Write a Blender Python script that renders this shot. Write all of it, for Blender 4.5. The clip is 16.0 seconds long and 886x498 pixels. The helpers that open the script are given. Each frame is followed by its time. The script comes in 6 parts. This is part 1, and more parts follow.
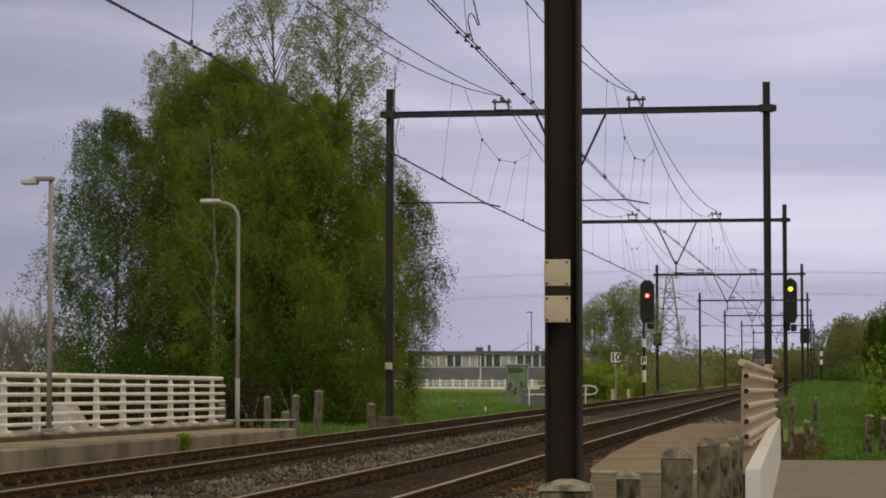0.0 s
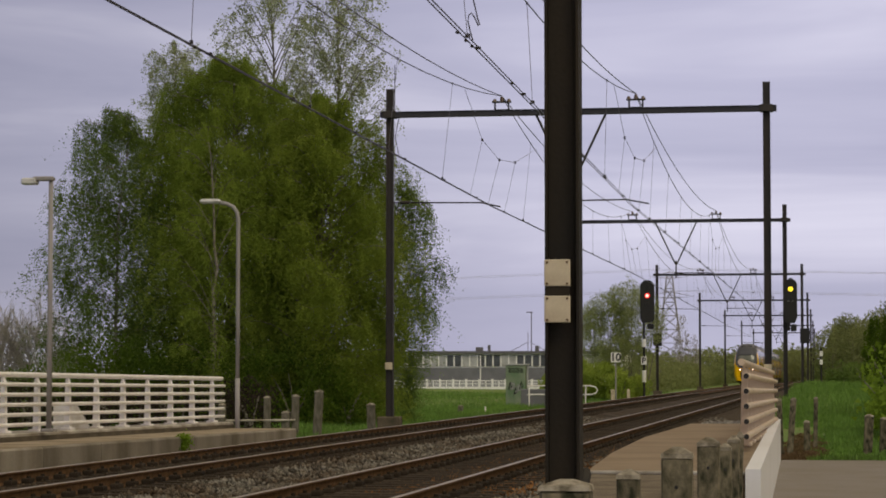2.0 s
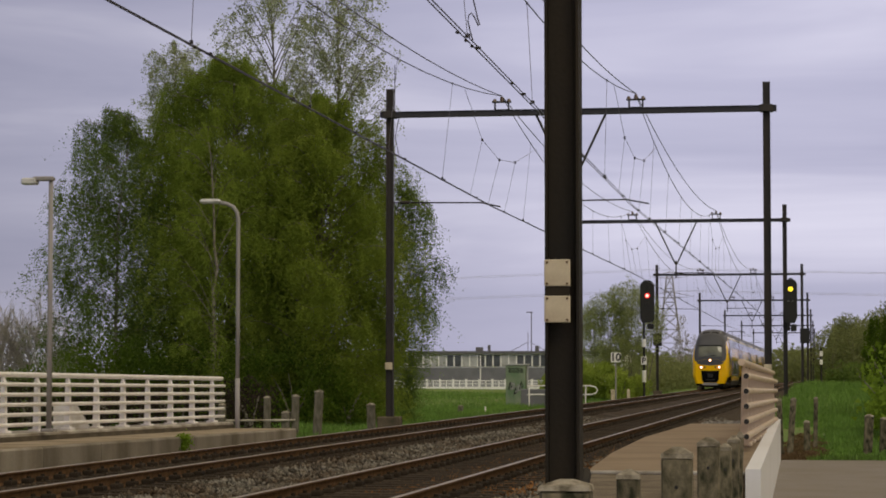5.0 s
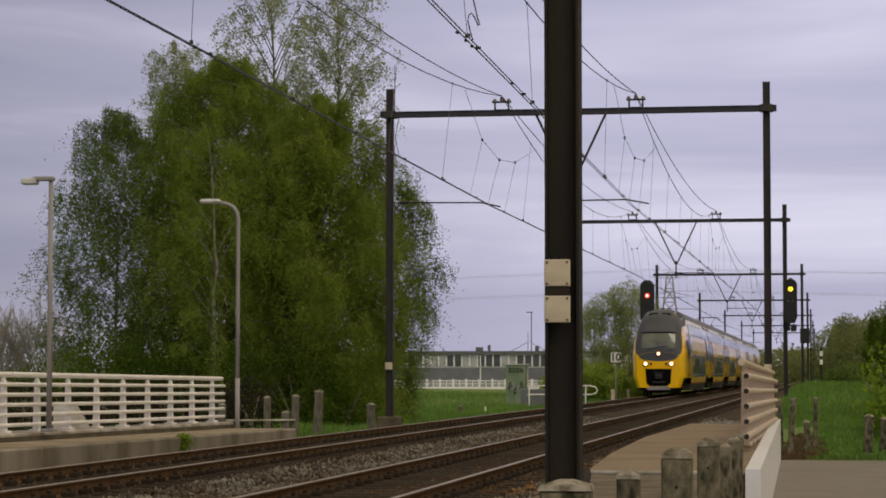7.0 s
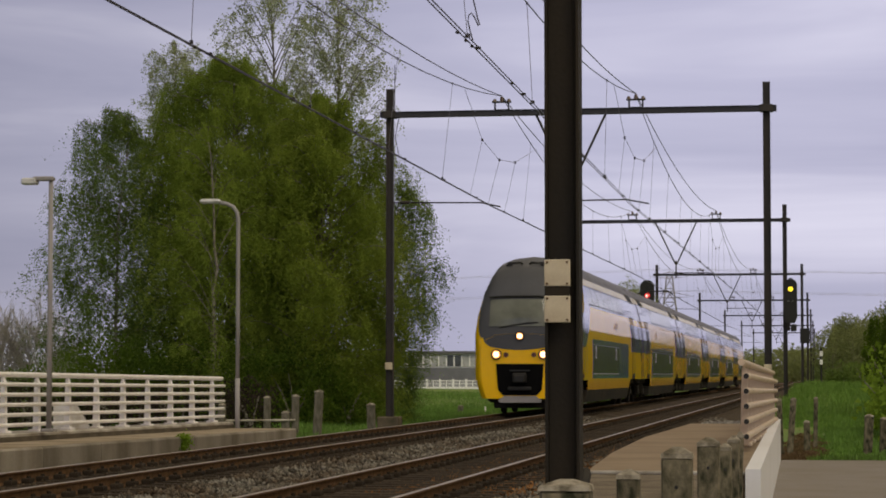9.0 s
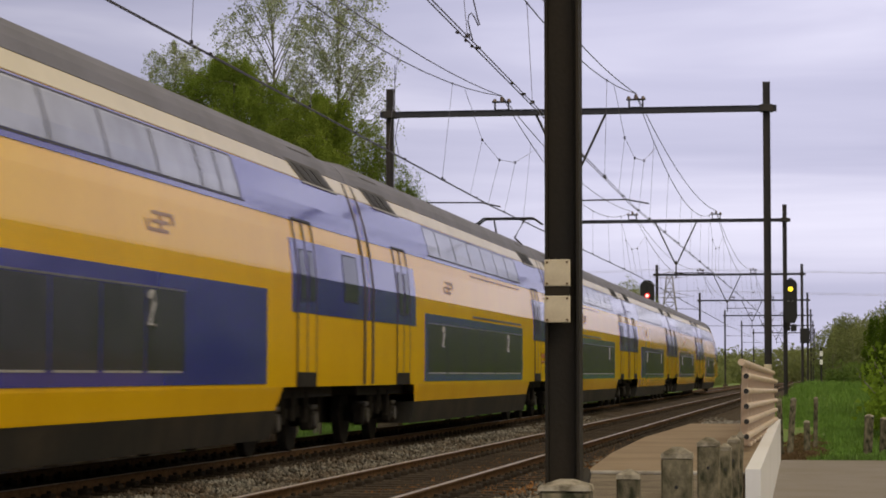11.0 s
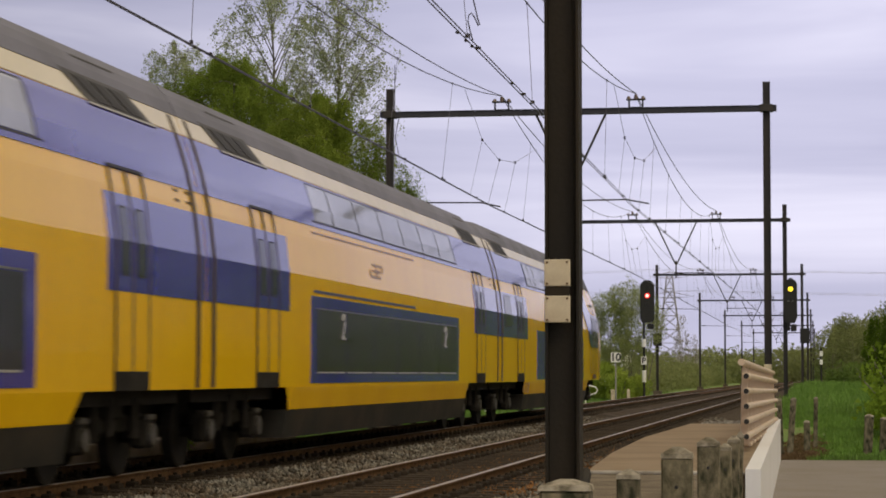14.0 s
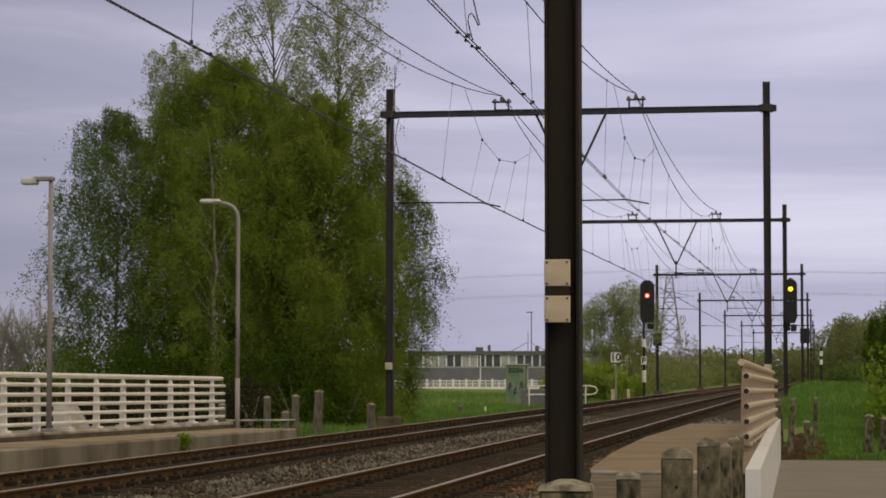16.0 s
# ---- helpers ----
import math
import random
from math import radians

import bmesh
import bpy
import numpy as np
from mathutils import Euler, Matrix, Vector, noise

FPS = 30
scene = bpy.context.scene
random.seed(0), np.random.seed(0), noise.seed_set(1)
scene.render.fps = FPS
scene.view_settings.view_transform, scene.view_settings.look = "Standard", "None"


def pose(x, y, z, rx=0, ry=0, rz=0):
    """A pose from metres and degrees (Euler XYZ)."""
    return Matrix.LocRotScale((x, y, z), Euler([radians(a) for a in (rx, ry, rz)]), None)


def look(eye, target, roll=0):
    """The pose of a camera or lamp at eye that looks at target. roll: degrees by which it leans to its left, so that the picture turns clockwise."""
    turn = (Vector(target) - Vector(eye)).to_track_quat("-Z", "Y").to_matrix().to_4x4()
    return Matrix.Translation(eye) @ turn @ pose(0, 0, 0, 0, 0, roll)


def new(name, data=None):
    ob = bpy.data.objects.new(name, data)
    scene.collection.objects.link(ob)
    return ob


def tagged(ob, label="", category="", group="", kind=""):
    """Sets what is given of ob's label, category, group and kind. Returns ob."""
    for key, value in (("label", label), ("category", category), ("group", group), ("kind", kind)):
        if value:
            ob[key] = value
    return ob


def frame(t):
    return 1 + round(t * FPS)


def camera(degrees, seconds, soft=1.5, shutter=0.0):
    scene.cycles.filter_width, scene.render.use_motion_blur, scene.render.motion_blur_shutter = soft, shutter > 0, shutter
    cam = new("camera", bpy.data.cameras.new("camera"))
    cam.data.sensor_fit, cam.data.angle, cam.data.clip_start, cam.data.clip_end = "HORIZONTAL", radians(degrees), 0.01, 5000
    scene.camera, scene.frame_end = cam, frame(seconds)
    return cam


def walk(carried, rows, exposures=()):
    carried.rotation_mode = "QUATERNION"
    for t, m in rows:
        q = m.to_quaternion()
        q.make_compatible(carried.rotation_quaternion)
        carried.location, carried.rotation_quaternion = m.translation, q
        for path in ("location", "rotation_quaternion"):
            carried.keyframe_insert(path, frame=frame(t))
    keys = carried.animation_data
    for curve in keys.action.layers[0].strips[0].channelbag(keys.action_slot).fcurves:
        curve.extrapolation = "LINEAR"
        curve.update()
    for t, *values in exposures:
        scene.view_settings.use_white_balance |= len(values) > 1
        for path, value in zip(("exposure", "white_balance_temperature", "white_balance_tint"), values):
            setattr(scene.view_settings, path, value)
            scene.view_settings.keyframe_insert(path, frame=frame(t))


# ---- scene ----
# ------------------------------------------------------------------ camera
EYE = Vector((0.0, 0.0, 1.174))
AIM = Vector((-0.15925, 0.98579, 0.05339))
cam = camera(21.34, 16.0, soft=1.8, shutter=0.22)
walk(cam, [(0.0, look(EYE, EYE + AIM * 100)), (16.0, look(EYE, EYE + AIM * 100))],
     exposures=[(0.0, 0.0), (9.0, 0.0), (11.3, 0.27), (14.8, 0.27), (16.0, 0.0)])

# ------------------------------------------------------------------ world, sun, exposure
SUN_EL, SUN_AZ = 48.0, 150.0        # high, veiled sun behind the camera's right shoulder


def make_world():
    w = bpy.data.worlds.new("overcast_sky")
    scene.world = w
    w.use_nodes = True
    nt = w.node_tree
    nt.nodes.clear()
    out = nt.nodes.new("ShaderNodeOutputWorld")
    sky_bg = nt.nodes.new("ShaderNodeBackground")
    sky = nt.nodes.new("ShaderNodeTexSky")
    sky.sky_type = "NISHITA"
    sky.sun_disc = False
    sky.sun_elevation = radians(SUN_EL)
    sky.sun_rotation = radians(SUN_AZ)
    nt.links.new(sky.outputs[0], sky_bg.inputs[0])
    sky_bg.inputs[1].default_value = 0.05
    cloud_bg = nt.nodes.new("ShaderNodeBackground")
    tc = nt.nodes.new("ShaderNodeTexCoord")
    # cloud sheet: the layers lie flat, so the pattern is squeezed towards the horizon
    mp = nt.nodes.new("ShaderNodeMapping")
    mp.inputs["Scale"].default_value = (2.2, 2.2, 17.0)
    mp.inputs["Rotation"].default_value = (0.0, radians(4), 0.0)
    nt.links.new(tc.outputs["Generated"], mp.inputs[0])
    n1 = nt.nodes.new("ShaderNodeTexNoise")
    n1.inputs["Scale"].default_value = 1.4
    n1.inputs["Detail"].default_value = 5.0
    n1.inputs["Roughness"].default_value = 0.52
    n1.inputs["Distortion"].default_value = 0.5
    nt.links.new(mp.outputs[0], n1.inputs["Vector"])
    ramp = nt.nodes.new("ShaderNodeValToRGB")
    e = ramp.color_ramp.elements
    e[0].position, e[0].color = 0.30, (0.375, 0.370, 0.520, 1)
    e[1].position, e[1].color = 0.72, (0.700, 0.675, 0.820, 1)
    m = ramp.color_ramp.elements.new(0.52)
    m.color = (0.500, 0.485, 0.640, 1)
    nt.links.new(n1.outputs["Fac"], ramp.inputs[0])
    # thicker, darker cloud overhead than towards the horizon
    sep = nt.nodes.new("ShaderNodeSeparateXYZ")
    nt.links.new(tc.outputs["Generated"], sep.inputs[0])
    dim = nt.nodes.new("ShaderNodeMapRange")
    dim.inputs[1].default_value, dim.inputs[2].default_value = 0.30, 0.75
    dim.inputs[3].default_value, dim.inputs[4].default_value = 1.12, 0.85
    nt.links.new(sep.outputs[2], dim.inputs[0])
    mulc = nt.nodes.new("ShaderNodeVectorMath")
    mulc.operation = "SCALE"
    nt.links.new(ramp.outputs[0], mulc.inputs[0])
    nt.links.new(dim.outputs[0], mulc.inputs["Scale"])
    warm = nt.nodes.new("ShaderNodeMix")
    warm.data_type, warm.blend_type = "RGBA", "MULTIPLY"
    wf = nt.nodes.new("ShaderNodeMapRange")
    wf.inputs[1].default_value, wf.inputs[2].default_value = 0.21, 0.48
    nt.links.new(sep.outputs[2], wf.inputs[0])
    nt.links.new(wf.outputs[0], warm.inputs["Factor"])
    nt.links.new(mulc.outputs[0], warm.inputs["A"])
    warm.inputs["B"].default_value = (1.15, 1.0, 0.50, 1)
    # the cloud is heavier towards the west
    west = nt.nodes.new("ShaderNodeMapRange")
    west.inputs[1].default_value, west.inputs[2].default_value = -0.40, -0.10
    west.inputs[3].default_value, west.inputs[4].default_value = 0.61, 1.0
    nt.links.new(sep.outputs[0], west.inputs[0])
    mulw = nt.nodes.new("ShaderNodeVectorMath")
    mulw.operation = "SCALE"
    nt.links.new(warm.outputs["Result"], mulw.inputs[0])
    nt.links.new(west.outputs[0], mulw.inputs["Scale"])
    # the veiled sun warms and lightens the cloud in the south-east
    east = nt.nodes.new("ShaderNodeMapRange")
    east.inputs[1].default_value, east.inputs[2].default_value = 0.25, 0.80
    nt.links.new(sep.outputs[0], east.inputs[0])
    glow = nt.nodes.new("ShaderNodeMix")
    glow.data_type, glow.blend_type = "RGBA", "MULTIPLY"
    nt.links.new(east.outputs[0], glow.inputs["Factor"])
    nt.links.new(mulw.outputs[0], glow.inputs["A"])
    glow.inputs["B"].default_value = (1.18, 1.06, 0.64, 1)
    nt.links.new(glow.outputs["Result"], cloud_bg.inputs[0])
    cloud_bg.inputs[1].default_value = 1.0
    add = nt.nodes.new("ShaderNodeMixShader")
    add.inputs[0].default_value = 0.9
    nt.links.new(sky_bg.outputs[0], add.inputs[1])
    nt.links.new(cloud_bg.outputs[0], add.inputs[2])
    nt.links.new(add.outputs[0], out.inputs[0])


make_world()
sun_data = bpy.data.lights.new("sun", "SUN")
sun_data.energy, sun_data.angle, sun_data.color = 1.1, radians(30), (1.0, 0.90, 0.70)
sun = new("sun", sun_data)
sun.matrix_world = look(
    (60 * math.sin(radians(SUN_AZ)), 60 * math.cos(radians(SUN_AZ)), 60 * math.tan(radians(SUN_EL))), (0, 0, 0))


# ------------------------------------------------------------------ materials
def mat(name, col, rough=0.6, metal=0.0, var=0.25, scale=4.0, fine=60.0, bump=0.0, coat=0.0, tint=None,
        emit=None, strength=0.0, rand=0.0, spec=0.5, trans=0.0, streak=1.0, island=False):
    """A surface with two scales of variation; col and tint are linear base colours."""
    m = bpy.data.materials.new(name)
    m.use_nodes = True
    nt = m.node_tree
    b = nt.nodes["Principled BSDF"]
    b.inputs["Roughness"].default_value = rough
    b.inputs["Metallic"].default_value = metal
    b.inputs["Coat Weight"].default_value = coat
    b.inputs["Coat Roughness"].default_value = 0.06
    b.inputs["Specular IOR Level"].default_value = spec
    tc = nt.nodes.new("ShaderNodeTexCoord")
    mp = nt.nodes.new("ShaderNodeMapping")
    mp.inputs["Scale"].default_value = (1, 1, 1.0 / streak)
    nt.links.new(tc.outputs["Object"], mp.inputs[0])
    n1 = nt.nodes.new("ShaderNodeTexNoise")
    n1.inputs["Scale"].default_value = scale
    n1.inputs["Detail"].default_value = 6
    n2 = nt.nodes.new("ShaderNodeTexNoise")
    n2.inputs["Scale"].default_value = fine
    n2.inputs["Detail"].default_value = 3
    nt.links.new(mp.outputs[0], n1.inputs["Vector"])
    nt.links.new(tc.outputs["Object"], n2.inputs["Vector"])
    t = tint if tint else tuple(c * (1 - var) for c in col)
    mix = nt.nodes.new("ShaderNodeMix")
    mix.data_type = "RGBA"
    mix.inputs["A"].default_value = (*col, 1)
    mix.inputs["B"].default_value = (*t, 1)
    mr = nt.nodes.new("ShaderNodeMapRange")
    mr.inputs[1].default_value, mr.inputs[2].default_value = 0.38, 0.66
    nt.links.new(n1.outputs["Fac"], mr.inputs[0])
    nt.links.new(mr.outputs[0], mix.inputs["Factor"])
    hsv = nt.nodes.new("ShaderNodeHueSaturation")
    nt.links.new(mix.outputs["Result"], hsv.inputs["Color"])
    v = nt.nodes.new("ShaderNodeMapRange")
    v.inputs[3].default_value, v.inputs[4].default_value = 1 - var * 0.5, 1 + var * 0.5
    nt.links.new(n2.outputs["Fac"], v.inputs[0])
    last = v.outputs[0]
    if rand:
        if island:
            oi = nt.nodes.new("ShaderNodeNewGeometry").outputs["Random Per Island"]
        else:
            oi = nt.nodes.new("ShaderNodeObjectInfo").outputs["Random"]
        r = nt.nodes.new("ShaderNodeMapRange")
        r.inputs[3].default_value, r.inputs[4].default_value = 1 - rand, 1 + rand
        nt.links.new(oi, r.inputs[0])
        mul = nt.nodes.new("ShaderNodeMath")
        mul.operation = "MULTIPLY"
        nt.links.new(last, mul.inputs[0])
        nt.links.new(r.outputs[0], mul.inputs[1])
        last = mul.outputs[0]
    nt.links.new(last, hsv.inputs["Value"])
    nt.links.new(hsv.outputs[0], b.inputs["Base Color"])
    if bump:
        bp = nt.nodes.new("ShaderNodeBump")
        bp.inputs["Strength"].default_value = bump
        bp.inputs["Distance"].default_value = 0.02
        nt.links.new(n2.outputs["Fac"], bp.inputs["Height"])
        nt.links.new(bp.outputs[0], b.inputs["Normal"])
    if emit:
        b.inputs["Emission Color"].default_value = (*emit, 1)
        b.inputs["Emission Strength"].default_value = strength
    if trans:
        tr = nt.nodes.new("ShaderNodeBsdfTranslucent")
        nt.links.new(hsv.outputs[0], tr.inputs[0])
        ms = nt.nodes.new("ShaderNodeMixShader")
        ms.inputs[0].default_value = trans
        nt.links.new(b.outputs[0], ms.inputs[1])
        nt.links.new(tr.outputs[0], ms.inputs[2])
        nt.links.new(ms.outputs[0], nt.nodes["Material Output"].inputs[0])
    return m


M = {
    "grass": mat("grass", (0.120, 0.225, 0.032), 0.9, var=0.5, scale=0.7, fine=14, bump=0.6, tint=(0.16, 0.19, 0.05)),
    "blade": mat("blade", (0.160, 0.300, 0.052), 0.7, var=0.4, scale=0.5, fine=5, rand=0.35, trans=0.3, island=True),
    "asphalt": mat("asphalt", (0.245, 0.218, 0.212), 0.9, var=0.18, scale=0.8, fine=60, bump=0.3, tint=(0.215, 0.188, 0.170)),
    "ballast": mat("ballast", (0.078, 0.060, 0.045), 0.9, var=0.5, scale=1.5, fine=26, bump=1.0, tint=(0.034, 0.023, 0.016), spec=0.12),
    "stone": mat("stone", (0.170, 0.160, 0.146), 0.85, var=0.35, scale=1.0, fine=50, rand=0.65, island=True, tint=(0.075, 0.052, 0.036), spec=0.12),
    "sleeper": mat("sleeper", (0.052, 0.040, 0.031), 0.9, var=0.4, scale=6, fine=60, bump=0.5, rand=0.25, spec=0.12),
    "rust": mat("rust", (0.150, 0.086, 0.045), 0.85, var=0.4, scale=8, fine=80, bump=0.4, spec=0.12),
    "rail_top": mat("rail_top", (0.40, 0.34, 0.29), 0.42, 0.6, var=0.2, scale=3),
    "concrete": mat("concrete", (0.520, 0.490, 0.470), 0.85, var=0.3, scale=1.3, fine=40, bump=0.25, tint=(0.20, 0.17, 0.14), streak=2.5),
    "concrete_dark": mat("concrete_dark", (0.270, 0.225, 0.175), 0.9, var=0.4, scale=2.0, fine=40, bump=0.3, tint=(0.15, 0.12, 0.09), streak=3),
    "deck": mat("deck", (0.300, 0.232, 0.172), 0.85, var=0.18, scale=0.9, fine=50, bump=0.2, tint=(0.245, 0.186, 0.135), spec=0.12),
    "white_wall": mat("white_wall", (0.780, 0.785, 0.870), 0.7, var=0.05, scale=0.5, fine=30, tint=(0.74, 0.745, 0.82), streak=1),
    "cream": mat("cream", (0.670, 0.550, 0.450), 0.5, var=0.15, scale=2.0, fine=30, tint=(0.54, 0.43, 0.34)),
    "rail_white": mat("rail_white", (0.920, 0.900, 0.930), 0.45, var=0.15, scale=2.0, fine=30, tint=(0.80, 0.76, 0.77)),
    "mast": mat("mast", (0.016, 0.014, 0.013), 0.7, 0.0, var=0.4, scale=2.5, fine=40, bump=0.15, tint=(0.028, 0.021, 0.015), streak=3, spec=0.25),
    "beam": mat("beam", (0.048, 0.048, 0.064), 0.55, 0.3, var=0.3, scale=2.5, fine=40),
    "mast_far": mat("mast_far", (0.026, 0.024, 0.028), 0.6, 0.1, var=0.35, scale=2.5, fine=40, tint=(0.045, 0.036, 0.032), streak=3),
    "twig_dark": mat("twig_dark", (0.13, 0.11, 0.10), 0.9, var=0.3, scale=2.0),
    "lamp_pale": mat("lamp_pale", (0.62, 0.62, 0.66), 0.5, var=0.2, scale=5, fine=30),
    "lamp_grey": mat("lamp_grey", (0.320, 0.305, 0.325), 0.5, 0.0, var=0.2, scale=3, fine=30, streak=3),
    "plate": mat("plate", (0.640, 0.560, 0.440), 0.5, var=0.2, scale=5, fine=50, tint=(0.50, 0.42, 0.32)),
    "wire": mat("wire", (0.055, 0.050, 0.060), 0.5, 0.5, var=0.2, scale=1),
    "wire_thin": mat("wire_thin", (0.17, 0.16, 0.20), 0.6, 0.2, var=0.2, scale=1),
    "insul": mat("insulator", (0.10, 0.06, 0.05), 0.3, 0, var=0.2, scale=5),
    "yellow": mat("train_yellow", (0.930, 0.560, 0.006), 0.12, var=0.08, scale=0.6, fine=8, tint=(0.87, 0.505, 0.006), streak=2, spec=0.27),
    "blue": mat("train_blue", (0.034, 0.030, 0.420), 0.12, var=0.10, scale=0.6, fine=8, streak=2, coat=0.5),
    "nose_grey": mat("train_dark_grey", (0.080, 0.083, 0.104), 0.55, var=0.15, scale=0.8, fine=8, spec=0.35),
    "roof_grey": mat("train_roof", (0.165, 0.168, 0.245), 0.6, var=0.3, scale=0.8, fine=10, tint=(0.120, 0.122, 0.175)),
    "skirt": mat("train_skirt", (0.028, 0.027, 0.025), 0.7, var=0.4, scale=1.2, fine=12, tint=(0.05, 0.042, 0.035), spec=0.12),
    "under": mat("train_under", (0.030, 0.027, 0.025), 0.8, var=0.5, scale=3, fine=20, spec=0.12),
    "glass": mat("train_glass", (0.034, 0.034, 0.062), 0.24, var=0.6, scale=2.2, spec=0.45),
    # upper panes: reflected sky partly painted in as a pale base colour
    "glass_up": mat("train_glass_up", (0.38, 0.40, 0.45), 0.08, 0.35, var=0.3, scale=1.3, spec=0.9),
    "opening_shade": mat("opening_shade", (0.006, 0.006, 0.007), 0.95, var=0.2, spec=0.05),
    "glass_door": mat("train_glass_door", (0.045, 0.052, 0.095), 0.12, var=0.3, scale=0.8, spec=0.4),
    "glass_far": mat("glass_far", (0.080, 0.088, 0.105), 0.3, var=0.3, scale=0.8),
    "seam": mat("seam", (0.012, 0.012, 0.016), 0.6, var=0.2),
    "white_line": mat("white_line", (0.42, 0.42, 0.46), 0.5, var=0.1),
    "bark": mat("bark", (0.130, 0.115, 0.095), 0.9, var=0.5, scale=3, fine=20, bump=0.5, tint=(0.26, 0.24, 0.21), streak=0.4),
    "wood_post": mat("wood_post", (0.200, 0.172, 0.125), 0.95, var=0.6, scale=13, fine=70, bump=0.22, tint=(0.020, 0.023, 0.011), rand=0.25, streak=2),
    "red_lamp": mat("red_lamp", (0.5, 0.02, 0.02), 0.3, emit=(1.0, 0.02, 0.02), strength=0.8),
    "yellow_lamp": mat("yellow_lamp", (0.5, 0.4, 0.02), 0.3, emit=(1.0, 0.72, 0.03), strength=1.6),
    "head_lamp": mat("head_lamp", (0.9, 0.85, 0.8), 0.2, emit=(1.0, 0.80, 0.62), strength=4.0),
    "red_core": mat("red_core", (0.5, 0.1, 0.1), 0.3, emit=(1.0, 0.50, 0.42), strength=2.5),
    "slab": mat("slab", (0.300, 0.272, 0.245), 0.9, var=0.4, scale=0.8, fine=30, bump=0.3, tint=(0.130, 0.110, 0.090), streak=2.5, rand=0.20, spec=0.12),
    "paving": mat("paving", (0.360, 0.305, 0.245), 0.9, var=0.3, scale=0.9, fine=40, bump=0.2, tint=(0.24, 0.19, 0.14), spec=0.12),
    "footing": mat("footing", (0.120, 0.095, 0.072), 0.9, var=0.4, scale=3, fine=40, bump=0.4, tint=(0.06, 0.05, 0.035)),
    "post_cap": mat("post_cap", (0.360, 0.325, 0.280), 0.9, var=0.5, scale=12, fine=50, bump=0.5, tint=(0.10, 0.085, 0.060)),
    "stone_brown": mat("stone_brown", (0.070, 0.052, 0.038), 0.9, var=0.35, scale=1.0, fine=50, rand=0.6, island=True, tint=(0.035, 0.024, 0.016), spec=0.12),
    "wedge_white": mat("wedge_white", (0.930, 0.930, 0.980), 0.6, var=0.12, scale=2, fine=30, tint=(0.70, 0.67, 0.64)),
    "gravel": mat("gravel", (0.330, 0.315, 0.300), 0.9, var=0.3, scale=2, fine=40, rand=0.5, island=True),
    "black": mat("signal_black", (0.012, 0.012, 0.014), 0.6, var=0.2, scale=4),
    "sign_white": mat("sign_white", (0.82, 0.82, 0.82), 0.5, var=0.1, scale=4),
}
for key, c, t, sc in (("leaf_a", (0.285, 0.370, 0.072), (0.175, 0.248, 0.042), 0.22), ("leaf_b", (0.420, 0.470, 0.290), (0.290, 0.335, 0.185), 0.5),
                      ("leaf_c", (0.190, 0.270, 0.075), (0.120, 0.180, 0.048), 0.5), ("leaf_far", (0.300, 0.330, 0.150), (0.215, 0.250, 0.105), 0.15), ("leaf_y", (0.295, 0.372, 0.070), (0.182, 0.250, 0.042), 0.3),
                      ("leaf_bush", (0.245, 0.365, 0.050), (0.155, 0.250, 0.028), 0.5), ("leaf_dark", (0.060, 0.095, 0.035), (0.080, 0.110, 0.035), 0.2),
                      ("twig_grey", (0.50, 0.48, 0.48), (0.38, 0.36, 0.36), 0.3), ("leaf_bright", (0.400, 0.490, 0.110), (0.290, 0.390, 0.070), 0.5), ("leaf_grey", (0.370, 0.415, 0.190), (0.260, 0.310, 0.120), 0.5), ("leaf_brown", (0.060, 0.046, 0.042), (0.040, 0.042, 0.025), 0.4), ("dead_leaf", (0.220, 0.145, 0.095), (0.140, 0.110, 0.060), 0.6), ("leaf_under", (0.120, 0.190, 0.025), (0.070, 0.120, 0.018), 0.4)):
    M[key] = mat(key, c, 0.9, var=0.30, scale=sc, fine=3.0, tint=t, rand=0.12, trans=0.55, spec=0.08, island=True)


# ------------------------------------------------------------------ mesh helpers
def box(bm, c, s, rz=0.0, bevel=0.0):
    m = Matrix.Translation(c) @ Matrix.Rotation(rz, 4, "Z") @ Matrix.Diagonal((*s, 1))
    r = bmesh.ops.create_cube(bm, size=1.0, matrix=m)
    if bevel:
        edges = list({e for v in r["verts"] for e in v.link_edges})
        bmesh.ops.bevel(bm, geom=edges, offset=bevel, segments=1, affect="EDGES")


def cyl(bm, a, b, r0, r1=None, n=10):
    a, b = Vector(a), Vector(b)
    d = b - a
    q = d.to_track_quat("Z", "Y").to_matrix().to_4x4()
    bmesh.ops.create_cone(bm, cap_ends=True, segments=n, radius1=r0, radius2=r0 if r1 is None else r1, depth=d.length,
                          matrix=Matrix.Translation((a + b) / 2) @ q)


def tube(bm, pts, r, n=6, r_end=None):
    """A round tube along points, swept with one frame."""
    pts = [Vector(q) for q in pts]
    rings = []
    for i, q in enumerate(pts):
        d = (pts[min(i + 1, len(pts) - 1)] - pts[max(i - 1, 0)]).normalized()
        side = d.cross(Vector((0.31, 0.17, 0.93))).normalized()
        up = side.cross(d)
        rr = r if r_end is None else r + (r_end - r) * i / max(1, len(pts) - 1)
        rings.append([bm.verts.new(q + rr * (math.cos(k * math.tau / n) * side + math.sin(k * math.tau / n) * up)) for k in range(n)])
    for a, b in zip(rings, rings[1:]):
        for k in range(n):
            bm.faces.new((a[k], a[(k + 1) % n], b[(k + 1) % n], b[k]))
    bm.faces.new(rings[0][::-1])
    bm.faces.new(rings[-1])


